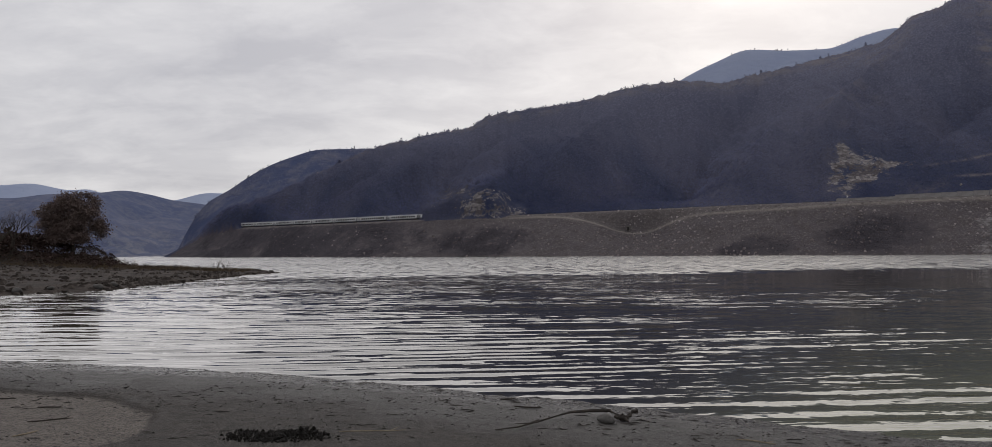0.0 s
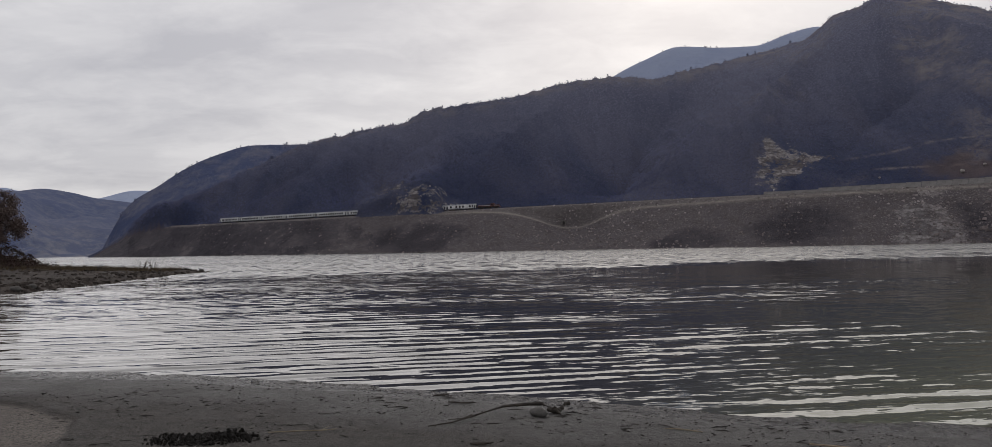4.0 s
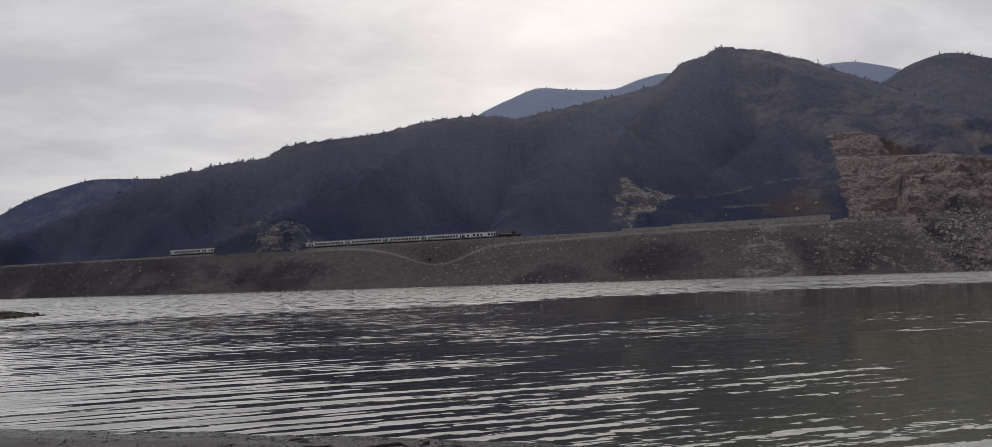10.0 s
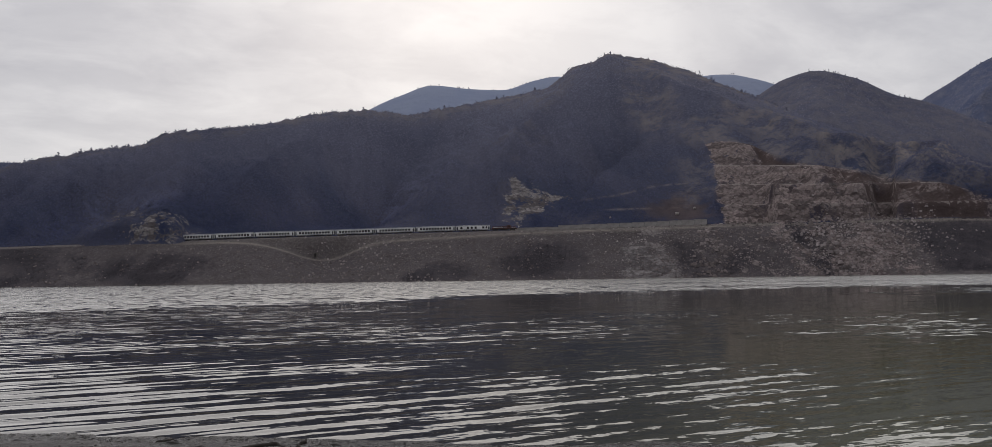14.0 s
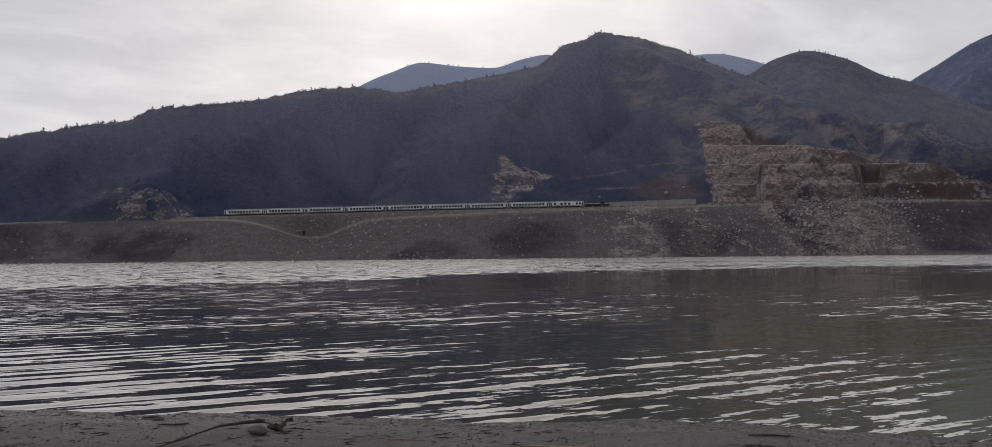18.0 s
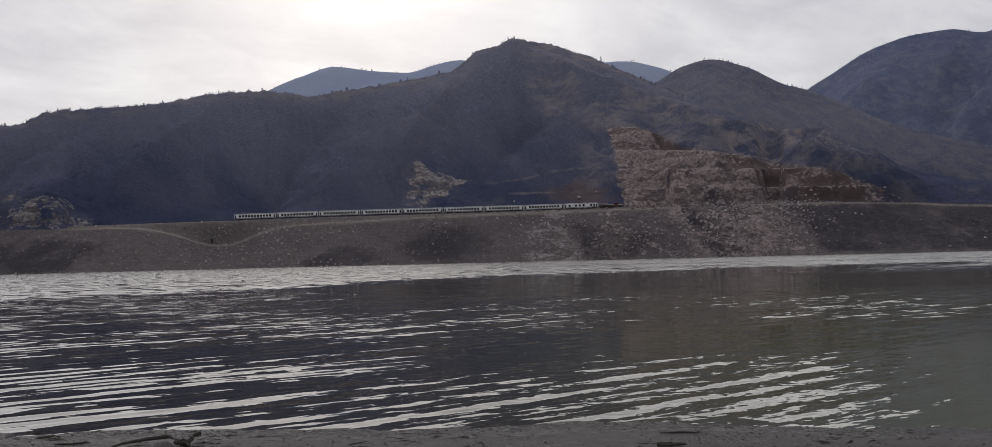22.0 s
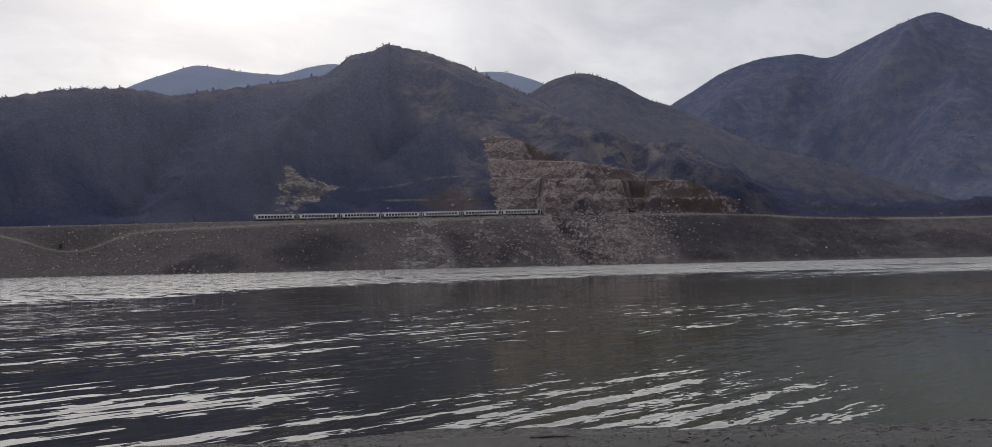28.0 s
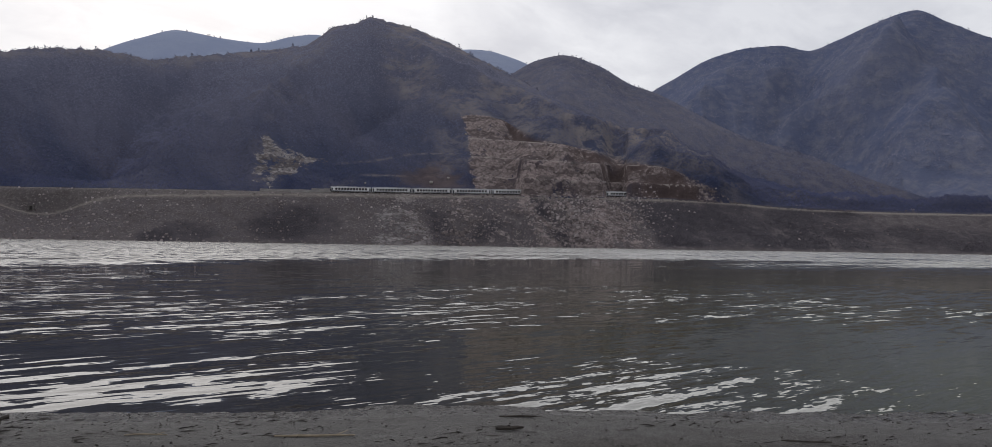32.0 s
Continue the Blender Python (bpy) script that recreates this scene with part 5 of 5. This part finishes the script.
def bank_scrub():
    rng = np.random.default_rng(7)
    n = 70000
    b = rng.uniform(-20, 72, n)
    ds, dt = shore_distance(b), rail(b)[0]
    u = rng.uniform(0.02, 0.98, n)
    d = ds + (dt - 12 - ds) * u
    x, y = polar(b, d)
    t = fbm(x / 16, y / 16, 211, 4)
    dark = scrub_patch(b, u, t)
    keep = rng.uniform(0, 1, n) < np.clip(1.3 * (dark - 0.25) + 0.25 * (t - 0.25), 0.01, 1)
    b, d = b[keep], d[keep]
    m = len(b)
    size = rng.uniform(0.9, 1.9, m)
    scatter("bank_scrub", BUSH, [twig_clump(80 + k, 10) for k in range(6)], on_land(b, d, 0.25), size, rng.normal(size=m) * 0.4 - np.radians(b), size * rng.uniform(0.5, 0.95, m),
            "dark patches of leafless bushes on the lake bank", "bushes")


def loose_stones():
    rng = np.random.default_rng(8)
    n = 60000
    b = rng.uniform(-16, 70, n)
    ds, dt = shore_distance(b), rail(b)[0]
    u = rng.uniform(0, 1, n)
    d = ds + (dt - 3.6 - ds) * u
    hi = rng.uniform(0, 1, n) < 0.35
    d = np.where(hi, dt + 6 + rng.uniform(0, 1, n) ** 1.5 * 120, d)
    z, kind, rock, green, blue = height(b, d)
    x, y = polar(b, d)
    fans = np.maximum.reduce([np.exp(-(((b - c) / w) ** 2)) for c, w in ((32.6, 2.0), (10.0, 2.4), (38.5, 1.6), (46.5, 2.2), (14, 3), (24, 1.2))])
    t = fbm(x / 13, y / 13, 221, 4)
    want = np.where(hi, rock * np.where(b < 6, 0.12, 0.22), 0.05 + 0.30 * fans + 0.30 * np.clip(t, 0, 1) + (0.26 + 0.3 * smooth(b, 40, 43)) * smooth(b, 30, 34) * (1 - smooth(b, 48, 53)) + 0.3 * (u < 0.04) + 0.3 * ravines(b - 0.8, u))
    keep = (rng.uniform(0, 1, n) < want * 0.8 * (1 - 0.8 * smooth(b, 49, 52))) & ~(hi & ((rock < 0.3) | (green > 0.5)))
    m = keep.sum()
    size = 0.30 + 0.22 * smooth(b[keep], 38, 44) + (1.1 + 1.2 * ravines(b - 0.8, u)[keep]) * rng.uniform(0, 1, m) ** 4 + hi[keep] * (0.4 + 1.2 * rng.uniform(0, 1, m) ** 3)
    scatter("loose_stones", STONE, [stone_shape(k) for k in range(8)], np.stack([x[keep], y[keep], z[keep] - 0.05], -1), size, rng.uniform(0, 6.28, m), None,
            "pale broken stones strewn over the bank and the quarry", "stones")


mountain_scrub()
crest_trees()
far_scrub()
bank_scrub()
loose_stones()

# ---- the spit with its trees ----
BARK = mottled("tree_bark", (0.030, 0.024, 0.020), (0.075, 0.062, 0.050), 3.0, 0.95, 6, 0.6, 0.03)
LEAVES = speckled("withered_leaves", (0.125, 0.092, 0.082), (0.170, 0.130, 0.116), (0.148, 0.110, 0.098))
DARKBUSH = speckled("dark_thicket", (0.046, 0.032, 0.028), (0.082, 0.056, 0.047), (0.066, 0.044, 0.037))
DRYGRASS = speckled("dry_grass", (0.060, 0.046, 0.030), (0.150, 0.115, 0.075), (0.10, 0.07, 0.045))
PEBBLE = speckled("shore_pebbles", (0.026, 0.022, 0.019), (0.095, 0.081, 0.071), (0.054, 0.043, 0.037))


def grow(bm, base, lean, length, r, levels, rng, tips, spread=0.75):
    """A limb that forks into smaller ones; keeps the ends in tips."""
    pts, rad = [Vector(base)], [r]
    d = Vector(lean).normalized()
    steps = 4
    for i in range(steps):
        d = (d + Vector((rng.normal() * 0.16, rng.normal() * 0.16, rng.normal() * 0.08 + 0.05))).normalized()
        pts.append(pts[-1] + d * length / steps)
        rad.append(r * (1 - 0.45 * (i + 1) / steps))
    tube(bm, pts, rad, 7 if r > 0.05 else 4)
    if levels == 0:
        tips.append((pts[-1], length))
        tips.append((pts[2], length))
        return
    for k in range(int(rng.integers(2, 4)) + (levels > 1)):
        at = pts[int(rng.integers(2, steps + 1))]
        side = Vector((rng.normal(), rng.normal(), rng.uniform(-0.1, 0.7))).normalized()
        grow(bm, at, d + side * spread, length * rng.uniform(0.55, 0.78), rad[-1] * rng.uniform(0.55, 0.8), levels - 1, rng, tips, spread)


def tree(b, d, tall, wide, seed, leafy, label):
    rng = np.random.default_rng(seed)
    x, y = polar(b, d)
    z = float(ground_z(x, y)[0]) - 0.1
    root = new("tree")
    root.location = (x, y, z)
    bm = bmesh.new()
    tips = []
    trunk_h = tall * (0.22 if leafy else 0.3)
    tube(bm, [(0, 0, 0), (0.05, 0.02, trunk_h * 0.5), (0.1, 0, trunk_h)], [tall * 0.035, tall * 0.028, tall * 0.024], 9)
    part("trunk", bm, BARK, root)
    bm = bmesh.new()
    for k in range(6 if leafy else 4):
        a = k * 2.4 + rng.uniform(-0.4, 0.4)
        grow(bm, (0.08, 0, trunk_h * rng.uniform(0.8, 1.0)), (math.cos(a) * 0.9, math.sin(a) * 0.9, rng.uniform(0.7, 1.5)), tall * rng.uniform(0.27, 0.36), tall * 0.015, 3 if leafy else 4, rng, tips,
             0.75 if leafy else 0.6)
    part("branches", bm, BARK, root)
    if leafy:
        n = 27000
        # leaves sit in clumps round a domed crown
        clumps = []
        for k in range(115):
            a, h = rng.uniform(0, 6.283), rng.uniform(0, 1)
            r = math.sqrt(max(0.0, 1 - (h * 1.35 - 0.45) ** 2 / 0.85)) * rng.uniform(0.35, 1.0) ** 0.5
            k2 = 0.80 + 0.30 * math.sin(a * 2 + 1.0) * (0.4 + h) + 0.16 * math.sin(a * 5 + h * 6)
            clumps.append((math.cos(a) * r * wide / 2 * k2, math.sin(a) * r * wide / 2 * k2, tall * (0.25 + 0.71 * h) * (0.93 + 0.07 * math.sin(a * 3))))
        clumps = np.array(clumps)
        c = clumps[rng.integers(0, len(clumps), n)] + rng.normal(size=(n, 3)) * (0.36, 0.36, 0.27)
        d1 = rng.normal(size=(n, 3))
        d1 /= np.linalg.norm(d1, axis=1)[:, None]
        d2 = np.cross(d1, rng.normal(size=(n, 3)))
        d2 /= np.linalg.norm(d2, axis=1)[:, None]
        s = rng.uniform(0.06, 0.14, (n, 1))
        v = np.stack([c - d1 * s, c + d2 * s * 0.6, c + d1 * s, c - d2 * s * 0.6], 1).reshape(-1, 3)
        ob = sheet("crown", v, np.arange(n * 4).reshape(-1, 4), [LEAVES], shade=False)
        ob.parent = root
        tagged(ob, "dense crown of withered brown leaves")
    return tagged(root, label, "tree")


tree(-27.65, 100.0, 7.0, 6.6, 3, True, "broad tree with withered brown leaves on the spit")
tree(-30.9, 99.0, 5.8, 4.0, 4, False, "bare grey tree beside the thicket on the spit")
tree(-31.9, 97.0, 6.4, 4.0, 9, False, "bare spreading tree at the bank of the spit")
tree(-29.9, 101.0, 3.6, 2.5, 12, False, "thin bare sapling between two trees")


def spit_cover():
    rng = np.random.default_rng(11)
    n = 5200
    x, y = rng.uniform(-75, -36, n), rng.uniform(78, 108, n)
    s = spit(x, y)
    keep = (s > 4) & (rng.uniform(0, 1, n) < smooth(y + 2 * fbm(x / 5, y / 5, 241, 3), 80, 88) * smooth(-x, 37, 44))
    x, y, s = x[keep], y[keep], s[keep]
    m = len(x)
    size = rng.uniform(0.7, 1.7, m) * (0.7 + 0.5 * smooth(-x, 44, 52))
    scatter("thicket", DARKBUSH, [twig_clump(100 + k, 26, 0.9, 0.22, 2.0, 0.3) for k in range(6)], np.stack([x, y, ground_z(x, y) - 0.08], -1), size, rng.uniform(0, 6.28, m), size * rng.uniform(0.5, 0.9, m),
            "low dark thicket and dead bracken on the bank", "bushes")
    n = 30000
    x, y = rng.uniform(-62, -22, n), rng.uniform(66, 96, n)
    s = spit(x, y)
    t = fbm(x / 3, y / 3, 251, 3)
    keep = (s > 1.5) & (rng.uniform(0, 1, n) < smooth(y + 5 * t, 76, 86))
    x, y = x[keep], y[keep]
    m = len(x)
    blade = (np.array([(-0.5, 0, 0), (-0.42, 0, 0), (-0.7, 0.1, 1.0), (-0.05, 0, 0), (0.04, 0, 0), (0.12, 0.25, 1.15), (0.3, 0.2, 0), (0.38, 0.2, 0), (0.6, 0.1, 0.9), (0.1, -0.3, 0), (0.18, -0.3, 0), (0, -0.5, 1.05)], float), np.array([(0, 1, 2), (3, 4, 5), (6, 7, 8), (9, 10, 11)]))
    scatter("dry_grass_tufts", DRYGRASS, [blade], np.stack([x, y, ground_z(x, y) - 0.02], -1), rng.uniform(0.12, 0.3, m), rng.uniform(0, 6.28, m), rng.uniform(0.15, 0.42, m),
            "dry brown grass tufts on the stony spit", "grass")
    n = 60000
    x, y = rng.uniform(-58, -21, n), rng.uniform(36, 93, n)
    s = spit(x, y)
    keep = (s > -0.6) & (rng.uniform(0, 1, n) < np.where(s < 2, 0.55, 0.11 + 0.16 * fbm(x / 3, y / 3, 255, 3)))
    x, y = x[keep], y[keep]
    m = len(x)
    scatter("spit_stones", PEBBLE, [stone_shape(20 + k, 0.5) for k in range(6)], np.stack([x, y, ground_z(x, y)], -1), 0.04 + 0.42 * rng.uniform(0, 1, m) ** 8, rng.uniform(0, 6.28, m), None,
            "grey pebbles and stones along the edge of the spit", "stones")


def boulder(x, y, size, seed, label, mat=None, flat=0.62, sink=0.15):
    rng = np.random.default_rng(seed)
    bm = bmesh.new()
    bmesh.ops.create_icosphere(bm, subdivisions=3, radius=0.5)
    o = rng.uniform(0, 50, 3)
    for v in bm.verts:
        q = v.co * 2.2 + Vector(o)
        v.co *= 1 + 0.28 * noise.noise(q) + 0.08 * noise.noise(q * 3.1)
        v.co.z *= flat
    for f in bm.faces:
        f.smooth = True
    bmesh.ops.scale(bm, vec=(size, size * rng.uniform(0.6, 0.85), size), verts=bm.verts)
    ob = part("stone", bm, mat or STONEGREY)
    ob.location = (x, y, float(ground_z(x, y)[0]) + size * flat * (0.5 - sink))
    ob.rotation_euler = (0, 0, rng.uniform(0, 6.28))
    return tagged(ob, label, "stone")


PALESTONE = mottled("pale_boulder", (0.19, 0.170, 0.160), (0.42, 0.385, 0.360), 0.8, 0.9, 6, 0.6, 0.15)
for _i, (_b, _e, _s) in enumerate(((35.8, 4.45, 2.6), (37.5, 8.75, 2.6), (30.0, 4.0, 1.7), (34.6, 4.1, 3.6), (37.0, 7.6, 2.2))):
    _d = float(rail(np.array([_b]))[0][0]) + np.arange(5, 130, 0.5)
    _x, _y, _z = on_land(np.full(len(_d), _b), _d)[np.argmax(np.degrees(np.arctan2(on_land(np.full(len(_d), _b), _d)[:, 2] - EYE, _d)) >= _e)]
    boulder(_x, _y, _s, 90 + _i, "pale boulder lying on the earth above the railway", PALESTONE, 0.75, 0.2)
STONEGREY = mottled("grey_stone", (0.050, 0.047, 0.044), (0.125, 0.118, 0.108), 6.0, 0.85, 6, 0.5, 0.02)
for _i, (_x, _y, _s) in enumerate(((-24.6, 88.6, 0.9), (-25.3, 88.9, 0.6), (-26.3, 88.8, 0.55), (-23.4, 49.5, 0.75), (-25.2, 42.6, 0.9), (-25.9, 41.8, 0.7), (-22.9, 46.6, 0.8), (-24.4, 44.4, 0.5), (-27.9, 88.4, 0.5))):
    boulder(_x, _y, _s * 0.75, 60 + _i, "dark weathered stone at the edge of the spit", None, 0.6)


def bare_shrub(b, d, tall, seed):
    rng = np.random.default_rng(seed)
    x, y = polar(b, d)
    bm = bmesh.new()
    for k in range(9):
        a = rng.uniform(0, 6.28)
        lean = Vector((math.cos(a) * 0.45, math.sin(a) * 0.45, 1))
        h = tall * rng.uniform(0.6, 1.0)
        pts = [Vector((math.cos(a) * 0.1, math.sin(a) * 0.1, 0)) + lean * h * t + Vector((rng.normal() * 0.03, rng.normal() * 0.03, 0)) for t in (0, 0.35, 0.7, 1)]
        tube(bm, pts, [0.022, 0.018, 0.012, 0.005], 5)
        if rng.uniform() < 0.7:
            e = pts[2] + Vector((rng.normal() * 0.2, rng.normal() * 0.2, 0.3 * tall))
            tube(bm, [pts[1], (pts[1] + e) / 2, e], [0.012, 0.009, 0.004], 4)
    ob = part("bare_shrub", bm, BARK)
    ob.location = (x, y, float(ground_z(x, y)[0]) - 0.03)
    return tagged(ob, "small leafless shrub with upright stems on the spit", "shrub", group="shrubs on the spit")


spit_cover()
for _i, (_b, _d, _h) in enumerate(((-18.5, 92, 1.2), (-19.1, 90, 1.3), (-20.3, 92, 0.6), (-21.6, 90, 0.7), (-22.6, 92, 0.6), (-23.4, 92, 0.7))):
    bare_shrub(_b, _d, _h, 70 + _i)

# ---- the beach ----
DRIFTWOOD = mottled("wet_driftwood", (0.022, 0.018, 0.015), (0.070, 0.058, 0.048), 9.0, 0.8, 6, 0.6, 0.01)
CLOD = mottled("black_clods", (0.010, 0.009, 0.008), (0.030, 0.026, 0.022), 12.0, 0.9, 5, 0.7, 0.02)
STRAW = mottled("pale_straw", (0.20, 0.16, 0.11), (0.34, 0.28, 0.20), 9.0, 0.9, 6, 0.3, 0.01)
GRIT = speckled("beach_grit", (0.024, 0.021, 0.020), (0.082, 0.075, 0.068), (0.048, 0.040, 0.035))


def sand_z(x, y):
    return float(ground_z(x, y)[0])


def build_driftwood():
    root = new("driftwood")
    line = [(-0.02, 8.66), (0.24, 8.85), (0.47, 9.1), (0.86, 9.5), (1.1, 9.58), (1.33, 9.60), (1.43, 9.36)]
    lift = [0.0, 0.01, 0.02, 0.06, 0.07, 0.07, 0.04]
    bm = tube(bmesh.new(), [(x, y, sand_z(x, y) + h + 0.01) for (x, y), h in zip(line, lift)], [0.006, 0.009, 0.012, 0.015, 0.018, 0.021, 0.027], 8)
    part("stem", bm, DRIFTWOOD, root, "thin bent grey stem")
    z = sand_z(1.45, 9.4)
    bm = tube(bmesh.new(), [(1.37, 9.44, z + 0.04), (1.43, 9.38, z + 0.035), (1.49, 9.38, z + 0.03), (1.54, 9.44, z + 0.055), (1.58, 9.50, z + 0.085), (1.64, 9.53, z + 0.085)], [0.022, 0.034, 0.036, 0.028, 0.020, 0.024], 9)
    part("knot", bm, DRIFTWOOD, root, "thick gnarled end")
    bm = tube(bmesh.new(), [(1.46, 9.38, z + 0.035), (1.48, 9.33, z + 0.025), (1.50, 9.29, z + 0.012)], [0.024, 0.018, 0.010], 7)
    part("root_stub", bm, DRIFTWOOD, root)
    bm = tube(bmesh.new(), [(1.47, 9.39, z + 0.05), (1.45, 9.38, z + 0.075), (1.44, 9.37, z + 0.09)], [0.014, 0.010, 0.006], 6)
    part("twig_stub", bm, DRIFTWOOD, root)
    bm = tube(bmesh.new(), [(0.47, 9.1, sand_z(0.47, 9.1) + 0.05), (0.36, 9.05, sand_z(0.36, 9.05) + 0.02), (0.2, 9.06, sand_z(0.2, 9.06) + 0.01)], [0.009, 0.007, 0.004], 5)
    part("side_twig", bm, DRIFTWOOD, root)
    tagged(root, "dark bent driftwood branch lying by the waterline", "driftwood")


def build_clods():
    """A heap of black wet clods."""
    rng = np.random.default_rng(21)
    root = new("clod_heap")
    shapes = []
    for k in range(6):
        bm = bmesh.new()
        bmesh.ops.create_icosphere(bm, subdivisions=2, radius=0.5)
        o = Vector(rng.uniform(0, 60, 3))
        for v in bm.verts:
            v.co *= 1 + 0.6 * noise.noise(v.co * 2.2 + o) + 0.45 * noise.noise(v.co * 5 + o)
            v.co.z *= 0.6
        me = bpy.data.meshes.new("clod")
        bm.to_mesh(me)
        bm.free()
        me.materials.append(CLOD)
        shapes.append(me)
    for k in range(620):
        u, a = rng.uniform(0, 1) ** 0.6, rng.uniform(0, 6.28)
        x, y = -2.2 + math.cos(a) * u * 0.54 + 0.06 * rng.normal(), 8.18 + math.sin(a) * u * 0.27 + 0.04 * rng.normal()
        s = rng.uniform(0.014, 0.056) * (1.15 - 0.6 * u)
        o = new("clod", shapes[k % 6])
        o.parent = root
        o.matrix_basis = Matrix.LocRotScale((x, y, sand_z(x, y) + 0.15 * (1 - u) * rng.uniform(0.1, 1.0) * (0.6 + 0.4 * math.sin(x * 7 + 1.6)) + s * 0.2), Euler(rng.uniform(0, 6.28, 3)), Vector((s * 1.3, s, s)))
    tagged(root, "heap of black wet clods on the sand", "clod heap")


def twig(x, y, length, turn, r, mat, label):
    rng = np.random.default_rng(int(abs(x * 911 + y * 577)) + 1)
    bm = bmesh.new()
    pts = []
    for t in np.linspace(-0.5, 0.5, 5):
        px_, py_ = x + math.cos(turn) * length * t + rng.normal() * 0.01, y + math.sin(turn) * length * t + rng.normal() * 0.01
        pts.append((px_, py_, sand_z(px_, py_) + r + 0.003))
    tube(bm, pts, [r * 0.7, r, r, r * 0.9, r * 0.5], 6)
    if length > 0.3:
        k = Vector(pts[3])
        tube(bm, [k, k + Vector((math.cos(turn + 0.7), math.sin(turn + 0.7), 0.15)) * length * 0.2], [r * 0.6, r * 0.3], 5)
    return tagged(part("twig", bm, mat), label, "twig", group="twigs on the beach")


def beach_litter():
    rng = np.random.default_rng(31)
    # grit and pebbles, thickest in bands along the water
    n = 85000
    x, y = rng.uniform(-14, 15, n), rng.uniform(2.0, 17, n)
    s = near_shore(x, y)
    t = fbm(x / 1.3, y / 0.6, 261, 4)
    lobe = dry_lobe(x, y) > 0
    band = np.exp(-((s - 0.12) / 0.12) ** 2) + 0.75 * np.exp(-((s - 0.9 - 0.5 * t) / 0.35) ** 2) + 0.45 * np.exp(-((s - 2.4 - 0.8 * t) / 0.5) ** 2)
    keep = (s > 0.0) & (s < 9) & (rng.uniform(0, 1, n) < np.clip(0.16 + 0.75 * band + 0.5 * t, 0.03, 1) * np.where(lobe, 0.12, 1))
    x, y = x[keep], y[keep]
    m = len(x)
    scatter("beach_grit", GRIT, [stone_shape(50 + k, 0.5) for k in range(6)], np.stack([x, y, ground_z(x, y) + 0.001], -1), 0.005 + 0.020 * rng.uniform(0, 1, m) ** 5, rng.uniform(0, 6.28, m), None,
            "dark grit and small pebbles strewn over the damp beach", "grit")
    n = 16000
    x, y = rng.uniform(-12, 14, n), rng.uniform(2.5, 15.5, n)
    s = near_shore(x, y)
    t = fbm(x / 1.8, y / 0.7, 271, 4)
    keep = (s > 0.05) & (s < 8) & (t > -0.02) & (rng.uniform(0, 1, n) < 0.42)
    x, y = x[keep], y[keep]
    m = len(x)
    stick = (np.array([(-0.5, -0.05, 0.0), (-0.45, 0.06, 0.0), (0.5, 0.04, 0.02), (0.46, -0.05, 0.02), (0.05, 0.0, 0.12)], float), np.array([(0, 4, 1), (1, 4, 2), (2, 4, 3), (3, 4, 0)]))
    scatter("beach_debris", GRIT, [stick], np.stack([x, y, ground_z(x, y) + 0.003], -1), 0.04 + 0.17 * rng.uniform(0, 1, m) ** 3, rng.normal(size=m) * 0.4 - 0.25, rng.uniform(0.05, 0.13, m),
            "dark scraps of bark and reed in drift lines", "debris")


build_driftwood()
boulder(1.235, 9.2, 0.26, 77, "smooth grey stone lying beside the driftwood", STONEGREY, 0.42)
build_clods()
for _x, _y, _l, _t, _r, _m, _w in (
        (-5.6, 10.2, 0.34, 0.1, 0.010, DRIFTWOOD, "short dark twig on dry sand"), (-5.1, 9.3, 0.5, 0.5, 0.008, DRIFTWOOD, "thin dark twig on dry sand"),
        (-6.6, 10.9, 0.3, -0.2, 0.009, DRIFTWOOD, "short dark twig on dry sand"), (-5.9, 8.7, 0.4, 0.9, 0.009, STRAW, "pale straw stalk on dry sand"),
        (-4.9, 8.5, 0.3, 1.2, 0.008, STRAW, "pale straw stalk on dry sand"), (-1.3, 8.5, 0.7, 0.2, 0.006, STRAW, "thin pale reed by the clods"),
        (3.9, 7.2, 0.75, -0.45, 0.012, STRAW, "long pale stick on the damp beach"), (5.6, 6.3, 0.30, -0.5, 0.022, DRIFTWOOD, "stubby dark piece of driftwood"),
        (6.2, 6.8, 0.5, -0.7, 0.010, DRIFTWOOD, "dark twig by the waterline"), (0.4, 10.25, 0.35, -0.3, 0.012, DRIFTWOOD, "dark twig by the waterline"),
        (0.15, 10.9, 0.22, 0.4, 0.016, DRIFTWOOD, "stubby dark piece of driftwood"), (2.6, 8.2, 0.4, -0.6, 0.007, STRAW, "thin pale reed on the beach"),
        (7.6, 4.2, 0.5, -0.9, 0.010, DRIFTWOOD, "dark twig on the brown sand"), (0.5, 7.7, 0.25, 0.3, 0.014, DRIFTWOOD, "short dark twig on the sand")):
    twig(_x, _y, _l, _t, _r, _m, _w)
beach_litter()


# ---- what moves ----
def motions():
    walk(water, [(0.0, pose(0, 6.4, 0)), (32.0, pose(0, -6.4, 0))])
    for i, vehicle in enumerate(TRAIN):
        walk(vehicle, train_rows(i))


motions()
